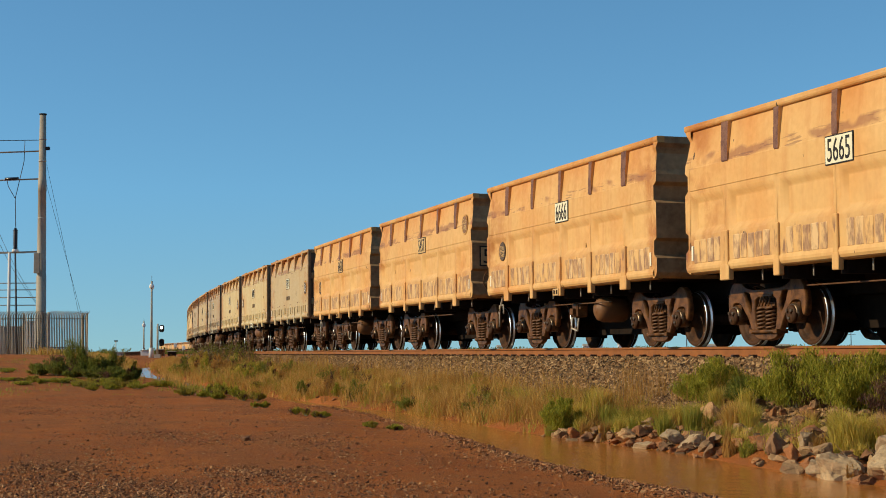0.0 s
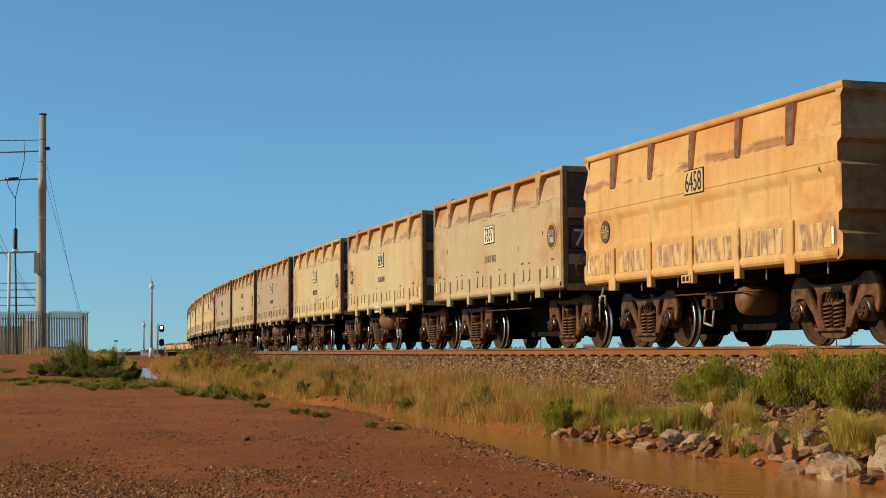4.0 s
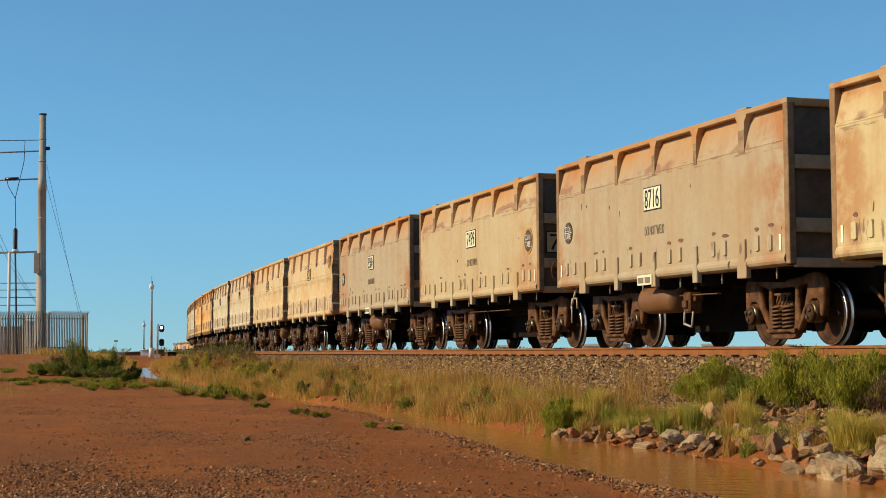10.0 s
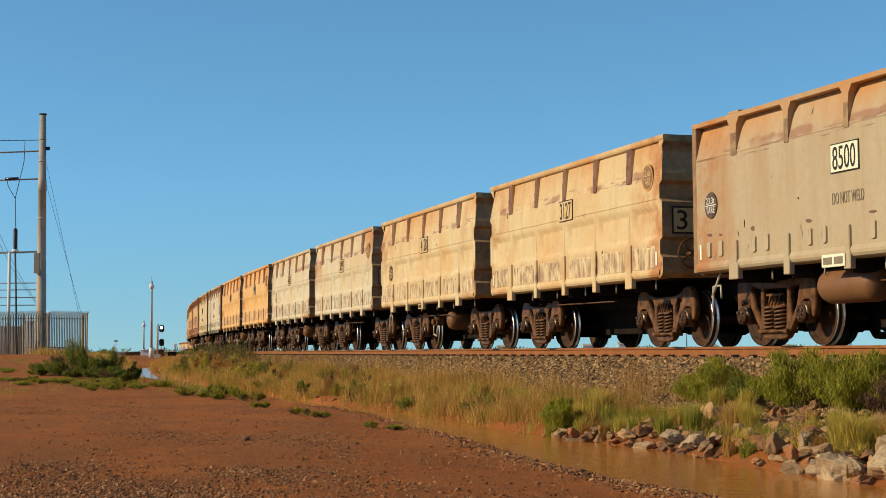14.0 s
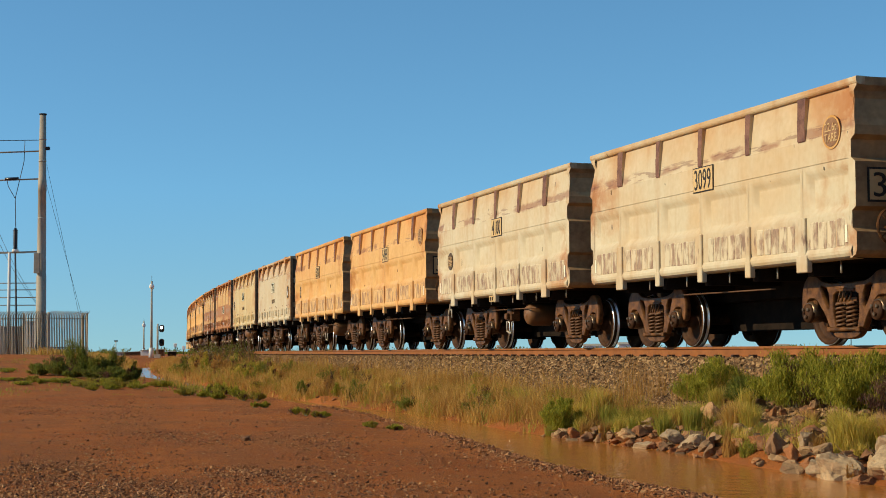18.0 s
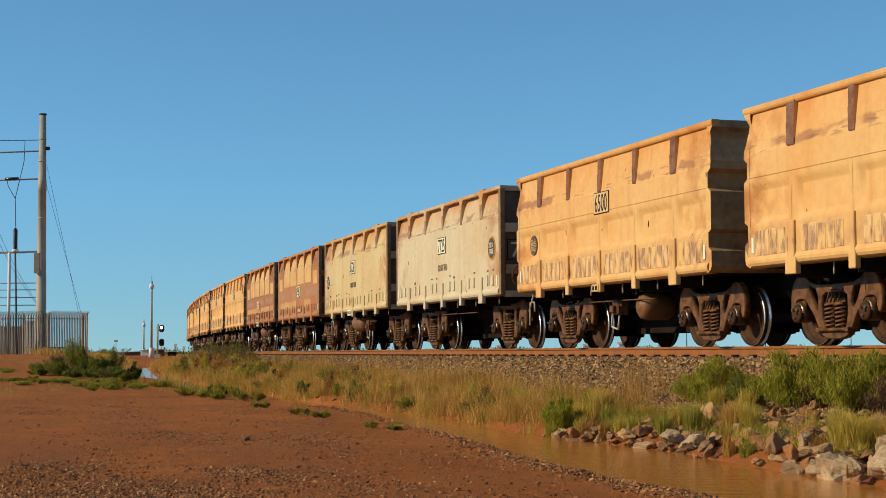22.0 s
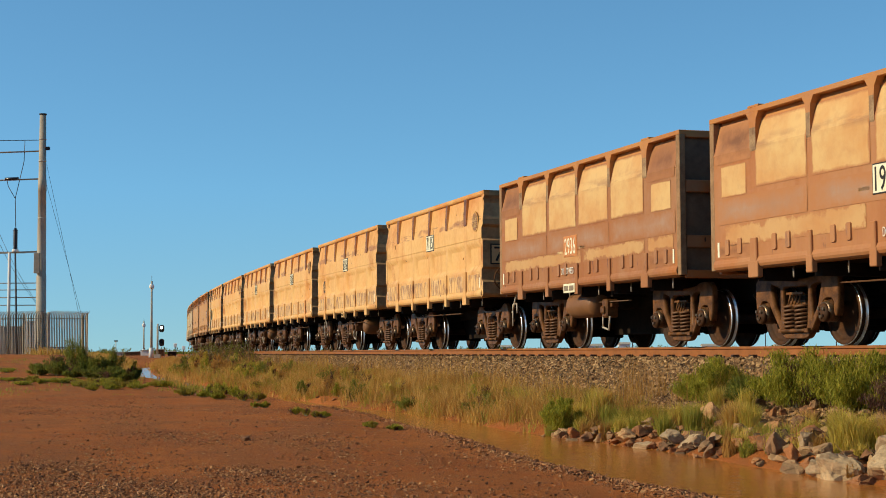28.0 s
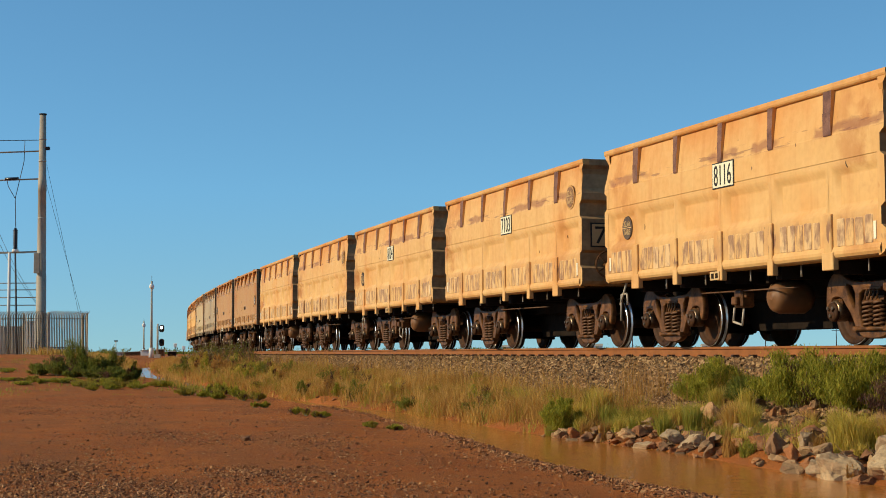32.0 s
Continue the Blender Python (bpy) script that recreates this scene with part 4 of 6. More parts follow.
def mark_wagon(w, kind, lead, number, livery):
    """The writing of one wagon."""
    smooth_side = kind == "smooth"
    px, pz = (-0.06, 2.61) if smooth_side else (0.11, 2.74)
    y = -1.602 if smooth_side else -1.600
    if livery == "brown":
        px, pz = (0.35, 2.22) if lead else (-0.35, 2.02)
    if number:
        face = M["plate_rust"] if (livery == "brown" and not lead) else (M["cream"] if number in ("5457", "6458", "5499", "6500", "3127", "4128", "3099", "4100") else M["plate"])
        pl = part("number_plate", box(px - 0.364, px + 0.364, y - 0.012, y, pz - 0.209, pz + 0.209, bevel=0.003), M["black"] if face is not M["plate_rust"] else face, w, "black-bordered number plate" if face is not M["plate_rust"] else "rust-orange number plate")
        part("plate_face", box(px - 0.345, px + 0.345, y - 0.016, y - 0.010, pz - 0.19, pz + 0.19), face, pl)
        as_part("number", text_mesh(number, 0.33, 0.58, M["black"] if face is not M["plate_rust"] else M["plate"]), None, pl, (px, y - 0.018, pz), "black stencilled number" if face is not M["plate_rust"] else "cream stencilled number")
    if smooth_side:
        at = (0.0, 2.05) if livery != "brown" else ((0.55, 1.50) if lead else (-0.50, 1.53))
        as_part("lettering", text_mesh("DO NOT WELD", 0.165 if livery != "brown" else 0.13, 0.80 if livery != "brown" else 0.66, M["white"] if livery == "brown" else M["faded"]), None, w, (at[0], -1.604 if livery != "brown" else -1.622, at[1]))
    if livery != "brown":
        if kind == "panelled" and not lead:
            y = -1.52
        dx, dz = {("smooth", True): (4.05, 2.29), ("smooth", False): (-4.04, 2.28), ("panelled", True): (4.08, 2.99), ("panelled", False): (-3.81, 2.18)}[(kind, lead)]
        rim = 0.213 if not lead else 0.275 if smooth_side else 0.24
        bm = bmesh.new()
        add_turn(bm, [(y - 0.010, rim), (y - 0.002, rim + 0.004)], 32, "Y", None, (dx, 0, dz))
        ring_paint = M["amber_faded"] if not smooth_side and lead else M["yellow"] if lead else M["brown_black"]
        disc_paint = M["disc_brown"] if not smooth_side and lead else M["brown_black"]
        d = part("tare_disc", bm, ring_paint, w, "round tare disc with an amber ring" if lead else "round dark tare disc")
        bm = bmesh.new()
        add_turn(bm, [(y - 0.014, rim * 0.86 if lead else rim - 0.006), (y - 0.006, rim * 0.87 if lead else rim - 0.004)], 28, "Y", None, (dx, 0, dz))
        part("disc_face", bm, disc_paint, d)
        ink = M["cream"] if not smooth_side else M["white"]
        weight = "23.1t" if smooth_side and lead else "23.3t" if smooth_side else "22.6t"
        as_part("lettering", text_mesh(weight, 0.12 if lead else 0.105, 0.32 if lead else 0.29, ink), None, d, (dx, y - 0.016, dz + 0.075))
        as_part("lettering", text_mesh("TARE", 0.12 if lead else 0.105, 0.32 if lead else 0.29, ink), None, d, (dx, y - 0.016, dz - 0.075))
        if not lead:
            part("dividing_line", box(dx - 0.195, dx + 0.195, y - 0.018, y - 0.012, dz - 0.007, dz + 0.007), ink, d)
    # dark scrapes and small holes torn into the sheet near the outer ribs
    rng = random.Random(number + kind)
    for i in range(rng.randrange(2, 6)):
        cx = rng.choice((-3.26, 3.26, -1.63, 1.63, -3.26)) + rng.uniform(-0.45, 0.45)
        cz = rng.choice((rng.uniform(1.75, 2.5), rng.uniform(2.0, 2.9)))
        wy = -1.602 if smooth_side else (-1.600 if cz > 2.59 else -1.518)
        hh, ww = rng.uniform(0.02, 0.075), rng.uniform(0.010, 0.022)
        pts = [(ww * math.cos(t) * rng.uniform(0.5, 1.2), hh * math.sin(t) * rng.uniform(0.6, 1.15)) for t in (2 * math.pi * j / 7 for j in range(7))]
        as_part("scrape", shape(pts, 0.006), M["under"], w, (cx, wy, cz), "dark scrape in the paint")
    # short dark rubs above the pads of the smooth sides
    if smooth_side and number and livery != "brown":
        for x0, x1 in BAYS:
            for c in (-0.2, 0.2):
                if rng.random() < 0.55:
                    ww, hh = rng.uniform(0.05, 0.12), rng.uniform(0.018, 0.034)
                    pts = [(ww * math.cos(t) * rng.uniform(0.8, 1.15), hh * math.sin(t) * rng.uniform(0.7, 1.2)) for t in (2 * math.pi * j / 9 for j in range(9))]
                    as_part("rub_mark", shape(pts, 0.006), M["worn"], w, ((x0 + x1) / 2 + c + rng.uniform(-0.05, 0.05), -1.602, 1.77 + rng.uniform(-0.02, 0.05)), "dark rub mark in the paint")
    if lead and number:
        dark = smooth_side
        z = 2.23 if dark else 2.20
        ex = 4.602 if dark else 4.672
        pl = part("end_plate", box(ex, ex + 0.012, -1.42, -0.18, z - 0.24, z + 0.24), M["black"], w)
        pale = not dark or number == "7499"
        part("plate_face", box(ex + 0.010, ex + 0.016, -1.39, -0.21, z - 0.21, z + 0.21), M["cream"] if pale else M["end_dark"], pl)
        as_part("number", text_mesh(number, 0.34, 1.06, M["black"] if pale else M["white"]), None, pl, (ex + 0.018, -0.8, z), "", 90)
    if livery == "brown":
        for x0, x1 in BAYS[1:5]:
            patch(w, x0 + 0.062, x1 - 0.062, 2.44 if lead else 2.38, 3.5)
        for x0, x1 in (BAYS[0], BAYS[5]):
            c = (x0 + x1) / 2
            patch(w, c - 0.40, c + 0.42, 2.36, 2.86)
            patch(w, x0 + 0.07, x1 - 0.07, 2.90, 3.56, "soot")
            patch(w, c - 0.55, c + 0.50, 1.40, 1.60, "soot")
        for x0, x1 in ((-4.5, -1.7), (-1.6, 1.6), (1.7, 4.5)):
            patch(w, x0, x1, 1.93, 2.34, "mauve")
        for x0, x1 in ((-4.2, -0.2), (1.6, 3.2)) if lead else ((-4.3, 0.2), (0.3, 3.2), (3.35, 4.4)):
            patch(w, x0, x1, 1.58 if lead else 1.66, 1.92, "band")
        part("lettering", box(px - 0.72, px - 0.44, -1.606, -1.600, pz - 0.13, pz - 0.08), M["cream"], w)
        part("lettering", box(px + 0.44, px + 0.74, -1.606, -1.600, pz - 0.08, pz - 0.03), M["cream"], w)


def far_wagon():
    w = new("ore_wagon")
    bm = box(-4.6, 4.6, -1.6, 1.6, 1.2, 3.64, bevel=0.04)
    part("body", bm, M["paint"], w)
    for x in RIBS:
        part("rib", box(x - 0.07, x + 0.07, -1.70, -1.59, 2.9, 3.6), M["worn"], w)
    part("top_rail", box(-4.7, 4.7, -1.70, -1.5, 3.55, 3.68), M["paint"], w)
    part("underframe", box(-5.2, 5.2, -0.3, 0.3, 0.8, 1.2), M["under"], w)
    for x in (-3.25, 3.25):
        bm = bmesh.new()
        for dx in (-0.93, 0.93):
            add_turn(bm, [(-1.05, 0.1), (-0.79, 0.12), (-0.79, 0.46), (0.79, 0.46), (0.79, 0.12), (1.05, 0.1)], 14, "Y", None, (x + dx, 0, 0.47))
        add_box(bm, x - 1.15, x + 1.15, -1.08, -0.95, 0.45, 0.95, 0.05)
        part("bogie", bm, M["bogie"], w)
    return w


ORANGE, CREAM, PALE = (0.64, 0.38, 0.142), (0.58, 0.44, 0.24), (0.555, 0.475, 0.32)
BEIGE, GREY, STRAW, RUSTY = (0.48, 0.37, 0.205), (0.41, 0.322, 0.20), (0.56, 0.445, 0.232), (0.44, 0.24, 0.095)
# wagon, side, paint, number where it can be read
RAKE = ((-7, "panelled", ORANGE, ""), (-6, "panelled", ORANGE, "5665"), (-5, "panelled", ORANGE, "6666"), (-4, "panelled", ORANGE, "5457"), (-3, "panelled", ORANGE, "6458"),
        (-2, "smooth", BEIGE, "7697"), (-1, "smooth", STRAW, "8698"), (0, "smooth", STRAW, "7715"), (1, "smooth", GREY, "8716"), (2, "smooth", BEIGE, "7499"), (3, "smooth", GREY, "8500"),
        (4, "panelled", CREAM, "3127"), (5, "panelled", CREAM, "4128"), (6, "panelled", PALE, "3099"), (7, "panelled", PALE, "4100"), (8, "panelled", ORANGE, "5499"), (9, "panelled", ORANGE, "6500"),
        (10, "smooth", PALE, "7725"), (11, "smooth", STRAW, "8726"), (12, "smooth", UMBER, "1935"), (13, "smooth", BROWN, "2936"), (14, "panelled", ORANGE, "7115"), (15, "panelled", ORANGE, "8116"),
        (16, "panelled", ORANGE, "7103"), (17, "panelled", ORANGE, "8104"), (18, "panelled", ORANGE, ""), (19, "panelled", ORANGE, ""), (20, "smooth", RUSTY, ""), (21, "smooth", RUSTY, ""),
        (22, "smooth", GREY, ""), (23, "smooth", BEIGE, ""), (24, "panelled", ORANGE, ""), (25, "panelled", ORANGE, ""), (26, "panelled", RUSTY, ""), (27, "panelled", ORANGE, ""))
WORDS = {ORANGE: "orange-ochre", CREAM: "dusty cream", PALE: "pale cream", BEIGE: "dusty beige", GREY: "grey-beige", STRAW: "straw-yellow", RUSTY: "rust-stained ochre", BROWN: "rusty brown", UMBER: "dusty orange-brown"}


def tint(w, colour, seed):
    for o in w.children_recursive:
        o.color = (*colour, seed)


train = []
templates = {}
for k, kind, colour, number in RAKE:
    lead = k % 2 == 0
    key = (kind, lead)
    if key not in templates:
        templates[key] = make_wagon(kind, lead)
        broaden(templates[key])
    w = copy_thing(templates[key], wagon_place(k, 0.0))
    livery = "brown" if colour in (BROWN, UMBER) else ""
    mark_wagon(w, kind, lead, number, livery)
    broaden(w)
    tint(w, colour, (k * 0.377) % 1.0)
    side = "pressed-panel" if kind == "panelled" else "smooth-sided"
    if livery:
        side = "smooth-sided cream-patched"
    tagged(w, f"{WORDS[colour]} {side} steel iron-ore wagon in a moving train", "ore wagon", "wagons of the ore train")
    train.append((k, w))
for root in templates.values():
    for o in [*root.children_recursive, root]:
        bpy.data.objects.remove(o)
tail = far_wagon()
for k in range(28, 60):
    w = tail if k == 59 else copy_thing(tail, wagon_place(k, 0.0))
    tint(w, (ORANGE, RUSTY, CREAM, ORANGE, BEIGE)[k % 5], (k * 0.377) % 1.0)
    tagged(w, "dusty ochre iron-ore wagon far back in the train", "ore wagon", "wagons of the ore train")
    train.append((k, w))
for k, w in train:
    for b in w.children:
        if b.name.startswith("bogie"):
            for o in b.children:
                if o.name.startswith("wheelset"):
                    turning.append((o, o.matrix_basis.translation.x, AXLE))


# ---- ballast, sleepers, clips ----
def tones(name, colours, rough=0.9, by="island", bump=0.4, grain=25.0, dust=0.5):
    """A material that takes one of several tones piece by piece."""
    k = Mat(name, rough, 0, 0.2)
    src = k.n("NewGeometry").outputs["Random Per Island"] if by == "island" else k.n("ObjectInfo").outputs["Random"]
    r = k.n("ValToRGB")
    k.put(r.inputs[0], src)
    el = r.color_ramp.elements
    while len(el) < len(colours):
        el.new(0.5)
    for i, c in enumerate(colours):
        el[i].position = i / max(1, len(colours) - 1)
        el[i].color = (*c, 1)
    v = k.coords()
    f = k.noise(v, grain, 4, 0.6)
    g = k.noise(v, grain / 6, 4, 0.6)
    col = k.mix(k.ramp(f, 0.3, 0.7, 0.0, 0.5), r.outputs[0], (0.06, 0.04, 0.03), "MIX")
    col = k.mix(k.ramp(g, 0.5, 0.75, 0.0, dust), col, (0.30, 0.12, 0.05))
    k.bump(f, bump, 0.01)
    return k.done(col)


def leafy(name, colours):
    k = Mat(name, 0.7, 0, 0.2)
    r = k.n("ValToRGB")
    k.put(r.inputs[0], k.n("NewGeometry").outputs["Random Per Island"])
    el = r.color_ramp.elements
    while len(el) < len(colours):
        el.new(0.5)
    for i, c in enumerate(colours):
        el[i].position = i / max(1, len(colours) - 1)
        el[i].color = (*c, 1)
    thin = k.n("BsdfTranslucent")
    k.put(thin.inputs["Color"], r.outputs[0])
    mixer = k.n("MixShader")
    mixer.inputs[0].default_value = 0.4
    k.put(k.b.inputs["Base Color"], r.outputs[0])
    k.t.links.new(k.b.outputs[0], mixer.inputs[1])
    k.t.links.new(thin.outputs[0], mixer.inputs[2])
    k.t.links.new(mixer.outputs[0], k.t.nodes["Material Output"].inputs[0])
    return k.m


M["ballast"] = tones("dusty_ballast_stone", ((0.073, 0.0391, 0.0179), (0.329, 0.1786, 0.0756), (0.207, 0.1129, 0.0483), (0.608, 0.3802, 0.1732), (0.256, 0.1382, 0.0546)), dust=0.12)
M["pebble"] = tones("ironstone_pebble", ((0.09, 0.038, 0.018), (0.38, 0.155, 0.055), (0.25, 0.095, 0.035), (0.55, 0.29, 0.12), (0.32, 0.11, 0.035)), dust=0.3)
M["rock"] = tones("broken_rock", ((0.112, 0.0579, 0.0276), (0.470, 0.2106, 0.0788), (0.515, 0.3158, 0.1429), (0.146, 0.0895, 0.0473), (0.403, 0.1474, 0.0453), (0.224, 0.1263, 0.0591), (0.560, 0.3474, 0.1676), (0.179, 0.0790, 0.0345)), 0.85, "object", 0.9, 9.0, 0.7)
M["rubble"] = tones("broken_rubble", ((0.100, 0.0517, 0.0246), (0.400, 0.1786, 0.0660), (0.440, 0.2726, 0.1232), (0.130, 0.0799, 0.0422), (0.340, 0.1222, 0.0387), (0.180, 0.0940, 0.0440)), 0.85, "island", 0.9, 9.0, 0.6)
M["pale_rock"] = tones("pale_weathered_rock", ((0.330, 0.2310, 0.1375), (0.550, 0.3850, 0.2090), (0.264, 0.1980, 0.1265)), 0.85, "object", 1.0, 6.0, 0.5)
M["straw_brown"] = leafy("brown_dry_grass", ((0.384, 0.1987, 0.0486), (0.466, 0.2484, 0.0612), (0.291, 0.1546, 0.0380)))
M["olive"] = leafy("olive_green_grass", ((0.296, 0.2369, 0.0333), (0.373, 0.2923, 0.0423), (0.220, 0.1915, 0.0283)))
M["straw"] = leafy("dry_straw_grass", ((0.509, 0.2974, 0.0665), (0.603, 0.3648, 0.0945), (0.450, 0.2582, 0.0537), (0.651, 0.4153, 0.1342)))
M["golden"] = leafy("golden_green_grass", ((0.52, 0.40, 0.065), (0.60, 0.43, 0.095), (0.42, 0.37, 0.05), (0.55, 0.36, 0.08)))
M["grass"] = leafy("green_yellow_grass", ((0.240, 0.2604, 0.0315), (0.340, 0.3069, 0.0450), (0.400, 0.3162, 0.0630), (0.190, 0.2232, 0.0252)))
M["shrub"] = leafy("green_shrub_leaves", ((0.268, 0.2803, 0.0262), (0.402, 0.3755, 0.0371), (0.123, 0.1375, 0.0153), (0.491, 0.4020, 0.0491), (0.201, 0.2063, 0.0218)))
M["shrub_dark"] = leafy("dark_green_leaves", ((0.10, 0.13, 0.02), (0.20, 0.215, 0.03), (0.09, 0.11, 0.018), (0.30, 0.265, 0.045)))
M["shrub_mid"] = leafy("olive_green_leaves", ((0.14, 0.17, 0.022), (0.24, 0.25, 0.034), (0.10, 0.12, 0.018), (0.32, 0.29, 0.05)))
M["twig"] = leafy("dry_brown_twigs", ((0.16, 0.07, 0.04), (0.10, 0.05, 0.03), (0.22, 0.12, 0.07)))
M["stem"] = plain("pale_plant_stems", (0.26, 0.20, 0.10), (0.34, 0.27, 0.15), 20, 0.8, bump=0)

rs = np.random.RandomState(11)


def stones_mesh(name, x, y, z, size, material, flat=0.75):
    """Many small angular stones in one mesh."""
    n = len(x)
    base = np.array([(1, 0, 0), (-1, 0, 0), (0, 1, 0), (0, -1, 0), (0, 0, 1), (0, 0, -1)], float)
    tri = np.array([(0, 2, 4), (2, 1, 4), (1, 3, 4), (3, 0, 4), (2, 0, 5), (1, 2, 5), (3, 1, 5), (0, 3, 5)])
    v = base[None] * (0.55 + 0.75 * rs.rand(n, 6, 1)) + 0.28 * rs.randn(n, 6, 3)
    ang = rs.rand(n, 3) * 6.283
    for ax, (i, j) in enumerate(((0, 1), (1, 2), (0, 2))):
        c, s = np.cos(ang[:, ax])[:, None], np.sin(ang[:, ax])[:, None]
        a, b = v[:, :, i].copy(), v[:, :, j].copy()
        v[:, :, i], v[:, :, j] = a * c - b * s, a * s + b * c
    v *= np.asarray(size)[:, None, None]
    v[:, :, 2] *= flat
    v += np.stack([x, y, z], 1)[:, None]
    f = (np.arange(n) * 6)[:, None, None] + tri[None]
    me = bpy.data.meshes.new(name)
    me.from_pydata(v.reshape(-1, 3).tolist(), [], f.reshape(-1, 3).tolist())
    me.materials.append(material)
    return me


def blades_mesh(name, x, y, z, h, width, lean, material, droop=0.35):
    """Many grass blades or needles, each bent, in one mesh."""
    n = len(x)
    a = rs.rand(n) * 6.283
    d = np.stack([np.cos(a), np.sin(a)], 1)
    b = rs.rand(n) * 6.283
    side = np.stack([np.cos(b), np.sin(b)], 1) * np.asarray(width)[:, None] / 2
    p0 = np.stack([x, y, z], 1)
    l = np.asarray(lean) * h
    mid = p0 + np.concatenate([d * (l * 0.35)[:, None], (h * 0.58)[:, None]], 1)
    top = p0 + np.concatenate([d * l[:, None], (h * (1 - droop * np.asarray(lean)))[:, None]], 1)
    s3 = np.concatenate([side, np.zeros((n, 1))], 1)
    v = np.stack([p0 - s3, p0 + s3, mid + s3 * 0.8, mid - s3 * 0.8, top], 1).reshape(-1, 3)
    i = np.arange(n) * 5
    faces = np.stack([i, i + 1, i + 2, i + 3], 1).tolist() + np.stack([i + 3, i + 2, i + 4], 1).tolist()
    me = bpy.data.meshes.new(name)
    me.from_pydata(v.tolist(), [], faces)
    me.materials.append(material)
    return me


def scatter_line(n, s0, s1, u0, u1, power=1.0):
    s = s0 + (s1 - s0) * rs.rand(n) ** power
    u = u0 + (u1 - u0) * rs.rand(n)
    x, y, _ = beside(s, u)
    return x, y, s, u


# shoulder stones, densest where they are near
xs, ys, ss, us = scatter_line(90000, -14.5, 75.0, -0.90, 1.15, 1.8)
zs = height(xs, ys)
zs = np.where(us < -0.25, -0.225, zs - 0.02) + 0.01
bx, by, bs, bu = scatter_line(42000, -14.8, 4.0, 1.0, 3.0, 1.0)
spilt = (rs.rand(len(bx)) < np.clip(1.15 - 0.75 * smooth(1.0, 2.9, bu) - 0.9 * smooth(-3.0, 3.0, bs), 0, 1)) & (bu < water_edges(bs)[0] - 0.15)
bx, by, bs, bu = bx[spilt], by[spilt], bs[spilt], bu[spilt]
xs, ys, zs = np.concatenate([xs, bx]), np.concatenate([ys, by]), np.concatenate([zs, height(bx, by)])
tagged(new("ballast", stones_mesh("ballast", xs, ys, zs, 0.024 + 0.032 * rs.rand(len(xs)), M["ballast"])), "dusty grey-brown crushed stone ballast", "ballast", kind="stuff")

sleeper_mesh = None
for i, s in enumerate(np.arange(-14.0, 140.0, 0.62)):
    x, y, h = beside(s, -HALF)
    turn = Matrix.Translation((x, y, 0)) @ Matrix.Rotation(-h, 4, "Z")
    if sleeper_mesh is None:
        sleeper_mesh = mesh_of("sleeper", box(-1.25, 1.25, -0.12, 0.12, -0.39, -0.204, bevel=0.02), M["sleeper"])
        cb = bmesh.new()
        add_box(cb, -0.87, -0.835, -0.075, 0.075, -0.215, -0.16, 0.008)
        add_box(cb, -1.0, -0.86, -0.035, 0.035, -0.222, -0.135, 0.012)
        add_box(cb, -0.97, -0.91, -0.085, 0.085, -0.222, -0.165, 0.012)
        clip_mesh = mesh_of("rail_clip", cb, M["clip"])
    part("sleeper", sleeper_mesh, None, track).matrix_basis = turn
    part("rail_clip", clip_mesh, None, track).matrix_basis = turn


# ---- stones on the dirt ----
def in_front(n, y0, y1, power):
    y = y0 + (y1 - y0) * rs.rand(n) ** power
    x = (-0.292 + 0.60 * rs.rand(n)) * y
    return x, y


x, y = in_front(260000, 10.8, 40.0, 1.8)
s, u = along(x, y)
far, near = water_edges(s)
p, q = x + 0.5 * (y - 14), y * 0.35 - 0.3 * x
dense = 0.42 + 0.32 * hump(p, q, 0.5) + 0.28 * hump(p + 3, q + 2, 1.3) + 0.2 * hump(p * 1.3, q + 5, 0.17)
lip = np.exp(-((u - near - 0.42) / 0.22) ** 2) * (s < 6)
mound = np.exp(-((x + 2.6) ** 2 / 0.5 + (y - 12.2) ** 2 / 1.5)) + 0.8 * np.exp(-((x + 3.6) ** 2 / 0.3 + (y - 14.5) ** 2 / 2.0))
keep = (u > near + 0.10) & (rs.rand(len(x)) < np.clip(np.maximum(dense - 0.35, 0) ** 1.5 * 1.6 + lip + mound, 0.055, 1))
x, y, lip = x[keep], y[keep], lip[keep]
size = (0.0045 + 0.016 * rs.rand(len(x)) ** 4) * (1 + 0.9 * lip * rs.rand(len(x)))
# a coarser spill of stones beside the verge
cx, cy = -3.9 + 3.4 * rs.rand(26000), 10.9 + 4.6 * rs.rand(26000) ** 1.4
spill = rs.rand(len(cx)) < np.clip(0.15 + 0.6 * hump(cx + 0.4 * cy, cy * 0.4, 0.35) + 0.35 * hump(cx, cy * 0.6, 0.12), 0.03, 1) * np.clip((-0.4 - cx) / 1.2, 0, 1)
cx, cy = cx[spill], cy[spill]
x, y, size = np.concatenate([x, cx]), np.concatenate([y, cy]), np.concatenate([size, 0.006 + 0.012 * rs.rand(len(cx)) ** 2])
tagged(new("gravel", stones_mesh("gravel", x, y, height(x, y) + size * 0.3, size, M["pebble"])), "loose dark ironstone gravel strewn over the dirt", "gravel", kind="stuff")


